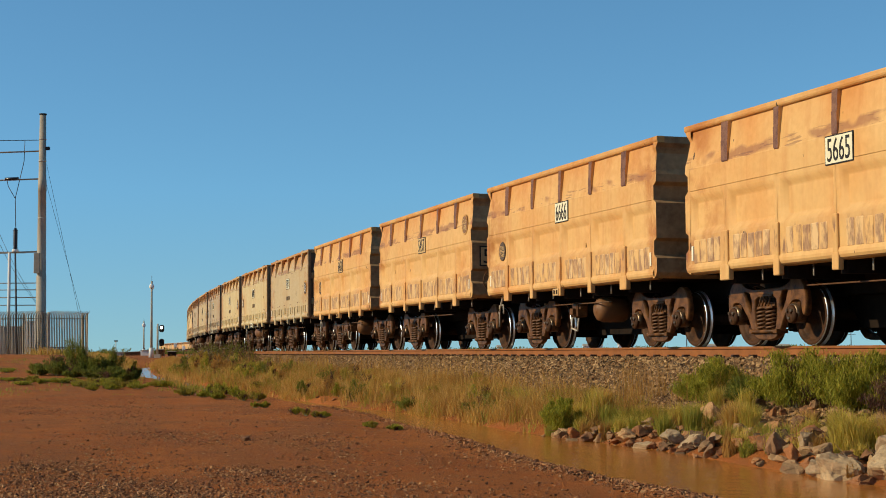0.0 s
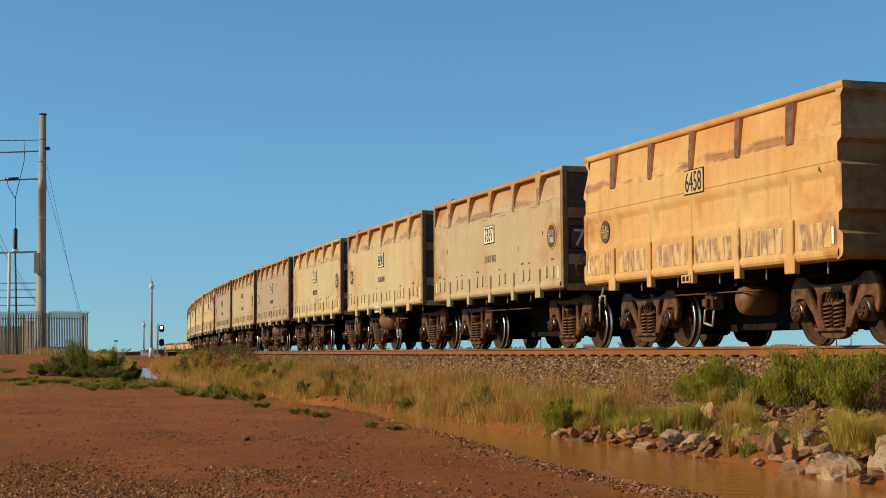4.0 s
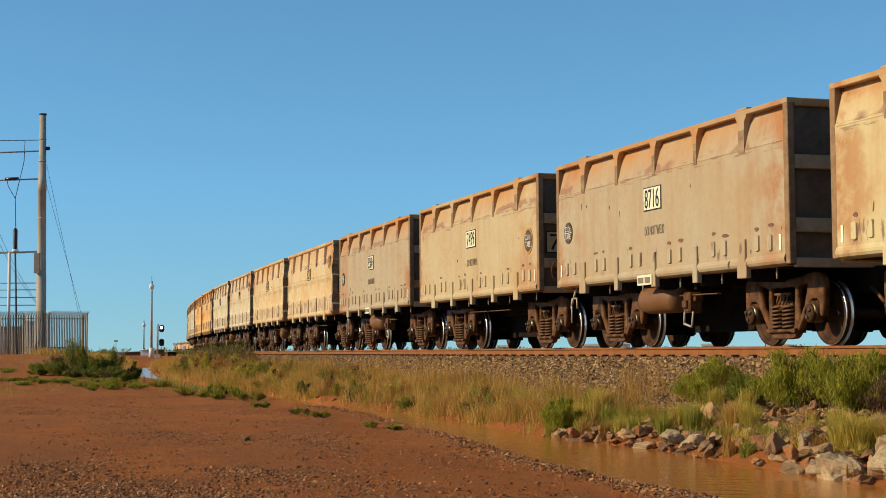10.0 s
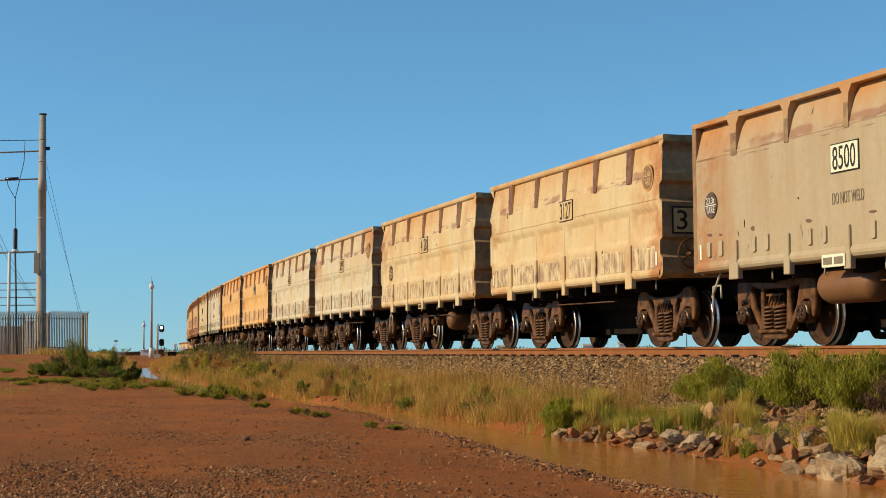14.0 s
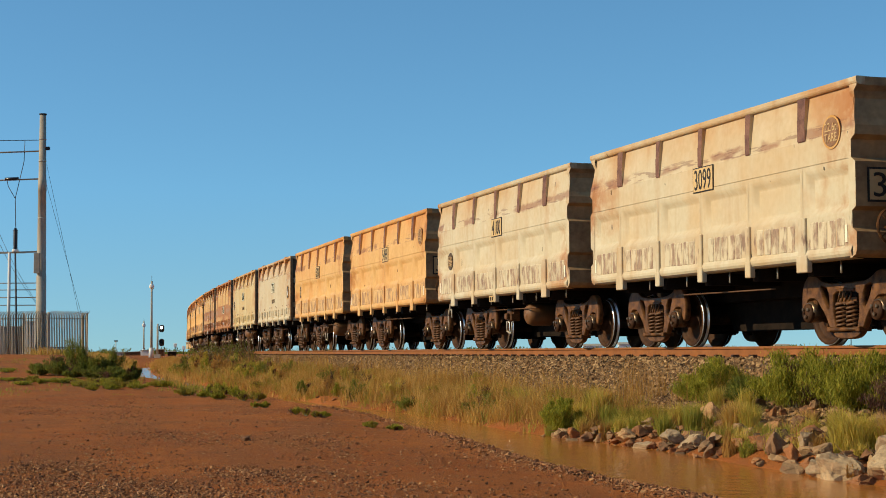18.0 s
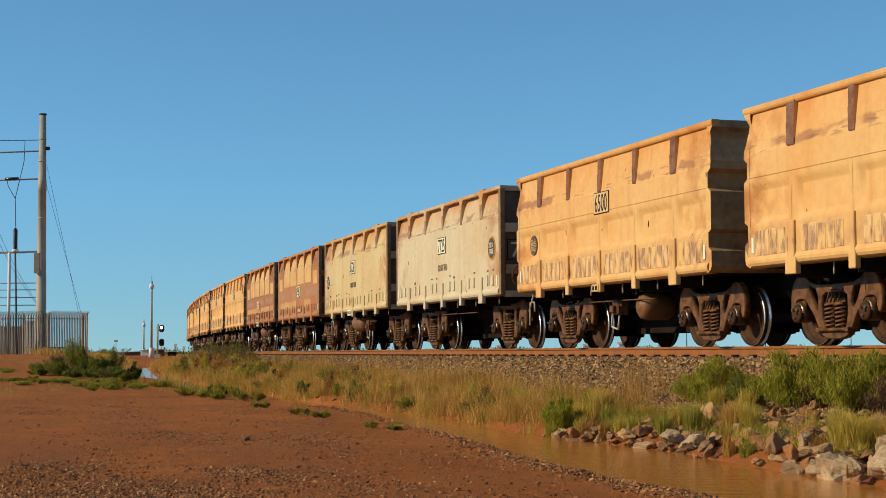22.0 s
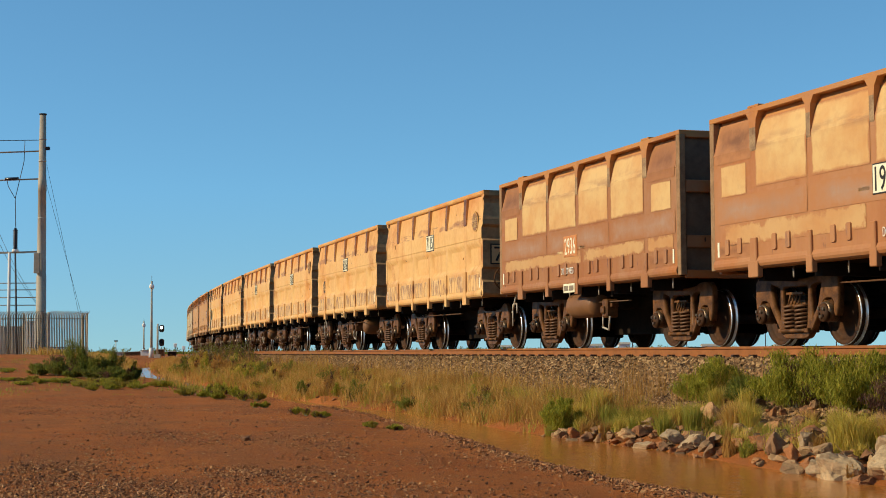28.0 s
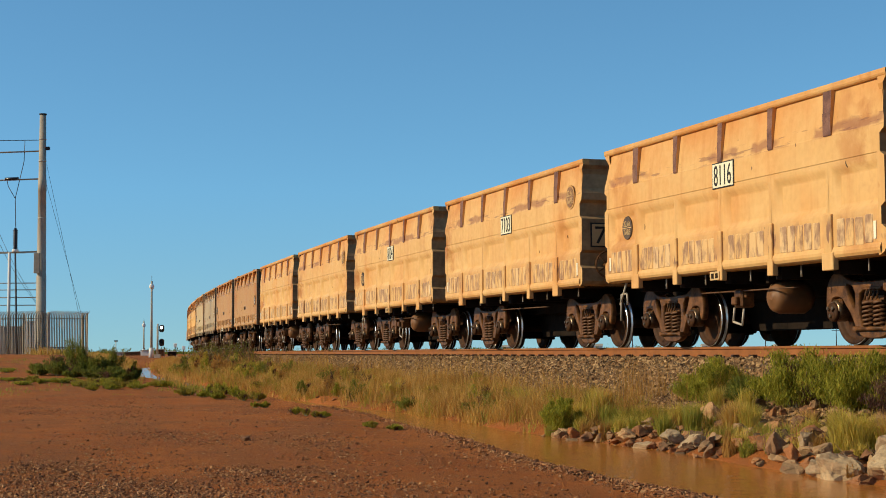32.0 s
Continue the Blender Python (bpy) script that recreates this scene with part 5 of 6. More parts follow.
# ---- rocks along the drain ----
def rock_mesh(seed):
    """A broken, sharp-edged rock."""
    rng = random.Random(seed)
    bm = bmesh.new()
    for _ in range(13 if seed < 14 else 18):
        p = Vector((rng.gauss(0, 1), rng.gauss(0, 1), rng.gauss(0, 1))).normalized()
        bm.verts.new(p * rng.uniform(0.75, 1.05))
    hull = bmesh.ops.convex_hull(bm, input=bm.verts)
    loose = [v for v in bm.verts if not v.link_faces]
    bmesh.ops.delete(bm, geom=loose, context="VERTS")
    bmesh.ops.bevel(bm, geom=list(bm.edges), offset=0.05, segments=1, affect="EDGES", profile=0.5)
    bmesh.ops.triangulate(bm, faces=bm.faces)
    long = [e for e in bm.edges if e.calc_length() > 0.35]
    bmesh.ops.subdivide_edges(bm, edges=long, cuts=2)
    bmesh.ops.triangulate(bm, faces=bm.faces)
    for v in bm.verts:
        v.co += v.co.normalized() * (0.16 * noise.noise(v.co * 2.3 + Vector((seed, 0, 0))) + 0.10 * noise.noise(v.co * 6.0 + Vector((0, seed, 0))))
    return mesh_of("rock", bm, M["rock"] if seed < 14 else M["pale_rock"])


ROCKS = [rock_mesh(i) for i in range(14)]
BOULDERS = [rock_mesh(i) for i in range(14, 18)]


RUBBLE = []


def rock(s, u, a, b, c, lift, seed, words, boulder=False, small=False):
    rng = random.Random(seed)
    x, y, _ = beside(s, u)
    z = max(float(height(np.array([x]), np.array([y]))[0]), WATER - 0.05) + c * lift
    me = BOULDERS[seed % 4] if boulder else ROCKS[seed % len(ROCKS)]
    m = Matrix.Translation((x, y, z)) @ Euler((rng.uniform(-0.3, 0.3), rng.uniform(-0.3, 0.3), rng.uniform(0, 6.28))).to_matrix().to_4x4() @ Matrix.Diagonal((a, b, c, 1))
    if small:
        RUBBLE.append((me, m))
        return
    ob = new("rock", me)
    ob.matrix_basis = m
    tagged(ob, words, "rock", "rocks along the drain")


rng = random.Random(21)
WORD = ("angular grey rock on the drain's bank", "orange-brown broken rock on the drain's bank", "pale weathered rock on the drain's bank")
GREY_EDGE, PALE_EDGE, TAN = "large rough grey boulder at the water's edge", "large cream and grey boulder at the water's edge", "pale orange boulder on the drain's bank"
AT_WATER = (
        (-13.20, 4.05, 0.30, 0.22, 0.22, 0.25, 4, GREY_EDGE, True), (-12.85, 4.02, 0.20, 0.18, 0.15, 0.3, 5, GREY_EDGE, True), (-13.85, 3.98, 0.24, 0.24, 0.24, 0.3, 2, PALE_EDGE, True), (-13.80, 3.85, 0.24, 0.22, 0.24, 0.7, 3, PALE_EDGE, True),
        (-12.56, 3.95, 0.14, 0.12, 0.10, 0.4, 3, WORD[0], False), (-12.37, 3.72, 0.15, 0.13, 0.14, 0.5, 0, "dark brown rock on the drain's bank", False), (-11.84, 3.55, 0.20, 0.13, 0.13, 0.7, 7, "cream rock on the drain's bank", True),
        (-12.08, 3.90, 0.09, 0.10, 0.13, 0.6, 5, WORD[1], False), (-11.54, 3.78, 0.12, 0.12, 0.20, 0.5, 8, TAN, False), (-11.59, 3.97, 0.06, 0.05, 0.06, 0.4, 0, "small dark rock in the water's edge", False))
UP_BANK = (
        (-8.28, 3.71, 0.17, 0.11, 0.08, 0.4, 3, "flat cream rock at the water's edge", True), (-8.66, 3.50, 0.20, 0.16, 0.12, 0.5, 2, TAN, True), (-9.31, 3.52, 0.22, 0.17, 0.11, 0.5, 6, "flat dark grey rock at the water's edge", True))
HIGHER = (
        (-9.81, 2.39, 0.17, 0.15, 0.15, 0.7, 8, TAN, False), (-9.3, 2.5, 0.16, 0.14, 0.14, 0.7, 1, TAN, False), (-8.35, 1.94, 0.08, 0.08, 0.13, 0.9, 4, WORD[1], False), (-7.42, 2.34, 0.20, 0.17, 0.17, 0.7, 5, WORD[0], False),
        (-8.67, 2.32, 0.18, 0.14, 0.13, 0.7, 2, WORD[2], False), (-8.93, 2.70, 0.13, 0.12, 0.16, 0.6, 9, WORD[1], False), (-10.6, 2.8, 0.17, 0.14, 0.15, 0.7, 6, WORD[0], False), (-11.0, 3.0, 0.16, 0.13, 0.15, 0.8, 11, TAN, False),
        (-5.75, 3.76, 0.13, 0.12, 0.12, 0.5, 10, "tan rock at the water's edge", False), (-6.15, 3.72, 0.12, 0.10, 0.15, 0.5, 9, "upright tan rock at the water's edge", False), (-6.6, 3.74, 0.15, 0.12, 0.13, 0.5, 6, WORD[0], False))
for s, u, a, b, c, lift, seed, words, boulder in AT_WATER + UP_BANK + HIGHER:
    rock(s, u, a, b, c, lift, seed, words, boulder)
for i in range(230):
    s = rng.uniform(-15, -5.5) if i < 212 else rng.uniform(-5.5, 14)
    edge = float(water_edges(s)[0])
    muddy = -11.5 < s < -9.7
    at_edge = rng.random() < (0.1 if muddy else 0.35)
    r = (0.035 + 0.11 * rng.random() ** 2.4) * (1.0 if s < -5.5 else 0.5)
    u = edge + 0.06 - (rng.random() * 0.34 if at_edge else 0.1 + (0.35 if muddy else 0) + rng.random() * (1.5 if s < -8 else 0.8))
    rock(s, u, r * rng.uniform(0.9, 1.6), r * rng.uniform(0.8, 1.2), r * rng.uniform(0.55, 1.0), rng.uniform(0.1, 0.5), rng.randrange(1000), WORD[rng.randrange(3)], small=r < 0.06)
for i in range(430):
    r = 0.045 + 0.10 * rng.random() ** 1.9
    s = -14.8 + 9.3 * rng.random() ** 1.2
    rock(s, min(rng.uniform(1.35, 3.8), float(water_edges(s)[0]) - 0.08), r * rng.uniform(0.9, 1.5), r * rng.uniform(0.8, 1.2), r * rng.uniform(0.7, 1.0), rng.uniform(0.3, 0.8), rng.randrange(1000), WORD[rng.randrange(3)], small=r < 0.083)
verts, faces = [], []
for me, m in RUBBLE:
    n = len(verts)
    verts += [tuple(m @ v.co) for v in me.vertices]
    faces += [tuple(i + n for i in f.vertices) for f in me.polygons]
rub = bpy.data.meshes.new("rubble")
rub.from_pydata(verts, [], faces)
rub.materials.append(M["rubble"])
tagged(new("rubble", rub), "small broken rocks strewn along the drain's bank", "rubble", kind="stuff")
rock(-7.2, 8.4, 0.115, 0.07, 0.06, 0.3, 4, "small pale grey stone lying on the red dirt")


# ---- grass on the bank ----
def tufts(n, s0, s1, u0, u1, per, tall, spread, width, lean, power=1.0):
    x, y, s, u = scatter_line(n * 2, s0, s1, u0, u1, power)
    far, near = water_edges(s)
    patchy = 0.5 + 0.5 * hump(x, y * 0.5, 0.9) + 0.25 * hump(x + 7, y * 0.6, 0.35)
    ok = ((u < far - 0.08) | (u > near + 0.15)) & (rs.rand(len(x)) < np.clip(patchy + 0.15, 0.1, 1)) & ((np.abs(x / y + 0.184) > 0.009) | (s < 2) | (u < 3))
    x, y, s, u = (c[ok][:n] for c in (x, y, s, u))
    n = len(x)
    hh = tall * (0.45 + 1.0 * rs.rand(n) ** 1.4)
    px = np.repeat(x, per) + rs.randn(n * per) * spread
    py = np.repeat(y, per) + rs.randn(n * per) * spread
    h = np.repeat(hh, per) * (0.55 + 0.5 * rs.rand(n * per))
    return px, py, height(px, py) - 0.01, h, np.full(n * per, width) * (0.6 + 0.8 * rs.rand(n * per)), lean * (0.3 + rs.rand(n * per))


def dry_grass(name, words, material, sets):
    cols = [np.concatenate(c) for c in zip(*sets)]
    tagged(new(name, blades_mesh(name, *cols, material)), words, "grass", kind="stuff")


dry_grass("dry_grass", "tall dry straw-coloured grass along the drain's bank", M["straw"],
          [tufts(270, 1.0, 22, 1.1, 3.7, 34, 0.46, 0.07, 0.008, 0.7), tufts(110, -4.5, 3.0, 1.9, 3.5, 34, 0.42, 0.07, 0.008, 0.7), tufts(110, 0.0, 22, 1.1, 3.2, 18, 0.75, 0.10, 0.005, 0.35), tufts(30, -5.0, 0.0, 1.9, 3.2, 18, 0.6, 0.10, 0.005, 0.35), tufts(260, 18, 62, 0.7, 3.6, 22, 0.50, 0.12, 0.016, 0.5),
           tufts(26, -14, -4.5, 2.1, 3.5, 24, 0.34, 0.07, 0.007, 0.5), tufts(620, 58, 140, 0.8, 10.0, 18, 0.45, 0.3, 0.03, 0.5), tufts(170, 24, 75, 4.3, 6.4, 22, 0.45, 0.16, 0.02, 0.5)])
dry_grass("brown_grass", "brown dried grass tussocks along the drain's bank", M["straw_brown"],
          [tufts(270, 0.0, 22, 1.1, 3.7, 34, 0.42, 0.07, 0.008, 0.75), tufts(100, -5.0, 2.0, 1.8, 3.5, 32, 0.40, 0.07, 0.008, 0.7), tufts(260, 18, 62, 0.7, 3.6, 22, 0.45, 0.12, 0.016, 0.6), tufts(30, -14.5, -4.5, 2.0, 3.2, 24, 0.30, 0.08, 0.007, 0.6), tufts(260, 58, 140, 0.8, 10.0, 18, 0.4, 0.3, 0.03, 0.5)])
dry_grass("seeding_grass", "thin seeding grass stalks standing over the bank", M["straw_brown"],
          [tufts(150, -3.5, 24, 0.7, 2.6, 12, 0.85, 0.12, 0.0045, 0.3), tufts(40, -6.5, -2.0, 0.8, 1.8, 10, 0.6, 0.10, 0.0045, 0.3), tufts(120, 20, 50, 0.5, 2.0, 12, 0.8, 0.16, 0.008, 0.3)])
dry_grass("olive_grass", "olive-green grass tussocks along the drain's bank", M["olive"],
          [tufts(120, -4.5, 22, 1.5, 3.7, 30, 0.36, 0.07, 0.008, 0.75), tufts(190, 18, 62, 0.6, 3.6, 22, 0.40, 0.12, 0.016, 0.6), tufts(24, -14.5, -4.5, 2.0, 3.2, 24, 0.28, 0.08, 0.007, 0.6), tufts(260, 58, 140, 0.8, 10.0, 18, 0.35, 0.3, 0.03, 0.5)])
dry_grass("green_grass", "fresh green grass mixed into the dry bank growth", M["grass"],
          [tufts(90, -5, 22, 1.6, 3.7, 26, 0.34, 0.08, 0.008, 0.6), tufts(180, 18, 62, 0.6, 3.4, 20, 0.42, 0.16, 0.016, 0.6), tufts(18, -14, -5, 2.0, 3.5, 26, 0.26, 0.08, 0.007, 0.6), tufts(240, 14, 60, 4.5, 6.8, 18, 0.22, 0.22, 0.016, 0.8), tufts(60, 8, 50, 6.5, 12.0, 16, 0.14, 0.25, 0.016, 0.9)])


def tuft(s, u, r, h, n, material, words, name="grass_tuft"):
    x, y, _ = beside(s, u)
    q = np.sqrt(rs.rand(n)) * r * 0.45
    a = rs.rand(n) * 6.283
    bx, by = x + q * np.cos(a), y + q * np.sin(a)
    z0 = float(height(np.array([x]), np.array([y]))[0])
    me = blades_mesh(name, bx - x, by - y, np.full(n, -0.03), h * (0.5 + 0.55 * rs.rand(n)), np.full(n, 0.007) * (0.6 + rs.rand(n)), (0.15 + 0.75 * rs.rand(n)) * r / h, material)
    ob = new(name, me)
    ob.location = (x, y, z0)
    return tagged(ob, words, "grass tuft", "grass tufts on the bank")


TUFTS = ((-4.35, 2.63, 0.30, 0.60, 520, "golden"), (-4.1, 2.4, 0.26, 0.55, 420, "straw"), (-6.13, 2.84, 0.36, 0.46, 700, "olive"), (-6.4, 2.6, 0.28, 0.42, 500, "olive"), (-5.8, 2.5, 0.26, 0.44, 420, "straw"), (-7.9, 3.24, 0.24, 0.36, 480, "grass"), (-8.25, 3.02, 0.22, 0.52, 480, "grass"),
         (-8.5, 2.59, 0.28, 0.54, 520, "straw"), (-8.75, 2.5, 0.22, 0.5, 380, "golden"), (-12.26, 3.3, 0.42, 0.56, 900, "golden"), (-12.0, 3.1, 0.30, 0.50, 500, "grass"), (-12.6, 3.0, 0.34, 0.56, 600, "straw"), (-11.42, 3.73, 0.14, 0.13, 160, "grass"), (-7.04, 2.2, 0.26, 0.34, 420, "golden"), (-3.3, 2.2, 0.26, 0.5, 420, "olive"),
         (-1.74, 1.97, 0.3, 0.42, 480, "olive"), (-2.6, 2.9, 0.3, 0.5, 480, "straw"), (-0.6, 2.4, 0.3, 0.55, 480, "golden"), (-9.6, 2.2, 0.2, 0.34, 320, "straw"), (-10.4, 2.3, 0.22, 0.4, 320, "golden"))
YG = "yellow-green grass tuft growing between bank rocks"
for s, u, r, h, fresh in ((-12.3, 3.2, 0.40, 0.50, 0), (-12.6, 3.05, 0.3, 0.45, 0), (-11.9, 3.0, 0.26, 0.42, 1), (-8.07, 3.32, 0.16, 0.34, 1), (-8.0, 2.9, 0.18, 0.46, 1), (-8.24, 2.4, 0.28, 0.46, 0), (-8.5, 2.35, 0.22, 0.4, 1), (-9.2, 2.9, 0.2, 0.28, 0), (-10.3, 2.6, 0.2, 0.34, 0),
                          (-6.5, 3.0, 0.26, 0.34, 0), (-6.2, 3.1, 0.24, 0.3, 1), (-7.0, 2.6, 0.22, 0.42, 0), (-5.9, 2.9, 0.22, 0.4, 1), (-5.2, 2.8, 0.22, 0.45, 1), (-4.6, 3.0, 0.22, 0.45, 0), (-13.4, 2.9, 0.3, 0.5, 0), (-10.9, 3.35, 0.12, 0.16, 1), (-6.9, 2.0, 0.2, 0.5, 0), (-7.6, 1.9, 0.2, 0.45, 0)):
    tuft(s, u, r, h, 420, M["grass"] if fresh else M["golden"], YG)
for s, u, r, h, n, mat in TUFTS:
    tuft(s, u, r, h, n, M[mat], {"grass": "yellow-green", "golden": "golden-green", "straw": "tall dry straw", "olive": "dense olive-brown"}[mat] + " grass tuft growing between bank rocks")
for i in range(60):
    s = -14.3 + 9.5 * rs.rand()
    tuft(s, float(water_edges(s)[0]) - 0.12 - 1.1 * rs.rand(), 0.10 + 0.14 * rs.rand(), 0.14 + 0.22 * rs.rand(), 150, (M["grass"], M["golden"], M["straw_brown"])[i % 3], ("yellow-green", "golden dry", "brown dried")[i % 3] + " grass tuft growing between bank rocks")
tuft(-12.4, 5.35, 0.14, 0.10, 90, M["grass"], "small green sprig standing in the muddy water")


# ---- shrubs ----
def shrub(x, y, r, h, n, material, words, name="shrub", leaf=0.05, wide=0.008, twigs=0.0, z=None):
    """A shrub of thin stems and fine upright leaves in uneven clumps."""
    z0 = float(height(np.array([x]), np.array([y]))[0]) if z is None else z
    root = new(name)
    root.location = (x, y, z0)
    clumps = max(12, int(44 * r))
    bm = bmesh.new()
    cx, cy, cz = [], [], []
    for _ in range(clumps):
        a, q = rs.rand() * 6.283, math.sqrt(rs.rand()) * r
        top = h * (0.62 + 0.5 * rs.rand()) * (1 - 0.5 * (q / r) ** 2)
        tip = Vector((q * math.cos(a), q * math.sin(a), top))
        mid = Vector((tip.x * 0.45, tip.y * 0.45, top * 0.5))
        foot = Vector((tip.x * 0.12, tip.y * 0.12, -0.03))
        add_rod(bm, foot, mid, 0.010 + 0.004 * h, 0.007, 4, 0, False)
        add_rod(bm, mid, tip, 0.007, 0.003, 4, 0, False)
        m = n // clumps
        f = rs.rand(m) ** 0.7
        cx.append(tip.x * (0.35 + 0.65 * f) + rs.randn(m) * 0.10 * r)
        cy.append(tip.y * (0.35 + 0.65 * f) + rs.randn(m) * 0.10 * r)
        cz.append(top * (0.12 + 0.86 * f) + rs.randn(m) * 0.03 * h)
    tagged(part("stem", bm, M["stem"], root), kind="stuff")
    cx, cy, cz = np.concatenate(cx), np.concatenate(cy), np.maximum(np.concatenate(cz), 0.0)
    k = len(cx)
    cut = int(k * (1 - twigs))
    for nm, sl, mt in (("foliage", slice(0, cut), material), ("dry_twig", slice(cut, k), M["twig"])):
        if sl.stop > sl.start:
            m = sl.stop - sl.start
            me = blades_mesh(nm, cx[sl], cy[sl], cz[sl], leaf * (0.6 + 0.9 * rs.rand(m)), np.full(m, wide) * (0.7 + 0.7 * rs.rand(m)), 0.3 + 1.0 * rs.rand(m), mt)
            tagged(part(nm, me, None, root), kind="stuff")
    return tagged(root, words, "shrub", "shrubs beside the track")


def shrub_at(s, u, *a, **k):
    x, y, _ = beside(s, u)
    return shrub(x, y, *a, **k)


FRESH = "fresh green feathery shrub growing on the ballast's foot"
shrub_at(-5.0, 1.05, 0.62, 0.64, 19000, M["shrub"], FRESH, leaf=0.055, wide=0.0075)
shrub_at(-6.25, 1.2, 0.32, 0.42, 5000, M["shrub_mid"], FRESH, leaf=0.055, wide=0.0075)
shrub_at(-8.0, 1.35, 0.68, 0.74, 25000, M["shrub"], FRESH, leaf=0.055, wide=0.0075, twigs=0.08)
shrub_at(-9.3, 1.35, 0.66, 0.76, 21000, M["shrub"], "tall green shrub with bare pale stems", leaf=0.055, wide=0.0075, twigs=0.12)
shrub_at(-10.6, 1.5, 0.5, 0.72, 9000, M["shrub"], "green shrub mixed with dry brown twigs", leaf=0.055, wide=0.0075, twigs=0.45)
shrub_at(-7.1, 1.5, 0.34, 0.55, 2600, M["shrub_dark"], "dark green shrub on the bank", leaf=0.055)
shrub_at(-5.3, 3.55, 0.30, 0.55, 9000, M["shrub"], "rounded bright green shrub at the water's edge", leaf=0.055)
shrub_at(-4.7, 3.45, 0.24, 0.42, 5000, M["shrub"], "rounded bright green shrub at the water's edge", leaf=0.055)
CLUMP = "yellow-green clump of weeds on the drain's bank"
for i in range(60):
    s = -3.5 + 62 * (i / 59.0) ** 1.2 + rs.rand() * 1.2
    u = 0.9 + 2.5 * rs.rand()
    g = 0.7 + 0.012 * s
    shrub_at(s, u, (0.22 + 0.26 * rs.rand()) * g, (0.32 + 0.34 * rs.rand()) * g, 1700, (M["olive"], M["shrub"], M["golden"], M["straw_brown"], M["shrub_mid"])[i % 5], CLUMP, "weed_clump", leaf=0.05 + 0.0012 * s, wide=0.007 + 0.0002 * s, twigs=0.12)
WEED = "tall weedy shrub growing beside the rails"
for s, u, r, h in ((43, 0.5, 0.5, 1.0), (47, 0.5, 0.45, 1.3), (51.5, 0.4, 0.6, 1.2), (57, 0.4, 0.5, 1.1), (63, 0.4, 0.7, 1.25), (70, 0.5, 0.7, 1.1)):
    shrub_at(s, u, r, h, 900, M["shrub_dark"], WEED, leaf=0.10, wide=0.016, twigs=0.35)
DARK = "dense dark green bush on the red dirt"
for x, y, r, h, n, kind in ((-12.15, 53.2, 0.50, 1.30, 6500, "shrub_mid"), (-12.9, 53.6, 0.62, 0.60, 5200, "shrub_dark"), (-13.6, 54.0, 0.5, 0.40, 3600, "shrub_mid"), (-11.6, 52.8, 0.42, 0.70, 4800, "shrub_mid"),
                      (-11.1, 53.6, 0.5, 1.05, 5200, "shrub_mid"), (-10.4, 53.8, 0.30, 0.60, 3000, "shrub_dark"), (-11.3, 51.6, 0.42, 0.38, 3800, "shrub_dark"), (-10.6, 51.2, 0.50, 0.46, 4600, "shrub_dark"), (-10.05, 51.0, 0.36, 0.42, 3000, "shrub_dark"), (-12.0, 52.0, 0.4, 0.34, 3000, "shrub_dark")):
    shrub(x, y, r * 1.1, h, n, M[kind], DARK, "bush", leaf=0.075, wide=0.014, twigs=0.10)
LOW = "low sprawling green plant on the red dirt"
for x, y, r, h in ((-11.1, 47.9, 0.6, 0.2), (-12.3, 48.6, 0.4, 0.16), (-8.7, 43.8, 0.5, 0.24), (-9.4, 45.4, 0.4, 0.2), (-6.2, 39.8, 0.45, 0.26), (-5.5, 40.6, 0.4, 0.36), (-5.2, 38.6, 0.35, 0.26),
                   (-9.9, 46.6, 0.35, 0.14), (-16.0, 57.0, 0.6, 0.16), (-14.0, 56.0, 0.5, 0.2), (-13.4, 50.5, 0.7, 0.2), (-10.2, 49.6, 0.6, 0.22), (-8.2, 47.3, 0.5, 0.25), (-14.6, 50.6, 0.5, 0.18), (-4.6, 36.4, 0.3, 0.22), (-2.28, 27.0, 0.22, 0.14), (-2.0, 26.6, 0.2, 0.1), (-1.02, 23.1, 0.20, 0.10), (-0.72, 22.4, 0.16, 0.07), (-3.4, 31.4, 0.25, 0.12)):
    for j in range(4 if y > 35 else 2):
        q = r * (0.35 + 0.5 * rs.rand())
        shrub(x + r * rs.randn() * 0.7, y + r * rs.randn() * 1.4, q, h * (0.4 + 0.5 * rs.rand()), int(300 + 1700 * q), M["shrub"] if (j + int(y)) % 3 else M["olive"], LOW, "ground_plant", leaf=0.05 if y < 35 else 0.07, wide=0.008 if y < 35 else 0.012, twigs=0.1)


# ---- the fenced compound ----
def rods(name, runs, r, material, parent, label="", sides=6):
    bm = bmesh.new()
    for a, b in runs:
        add_rod(bm, a, b, r, None, sides)
    return part(name, bm, material, parent, label)


GROUND_Z = -0.12


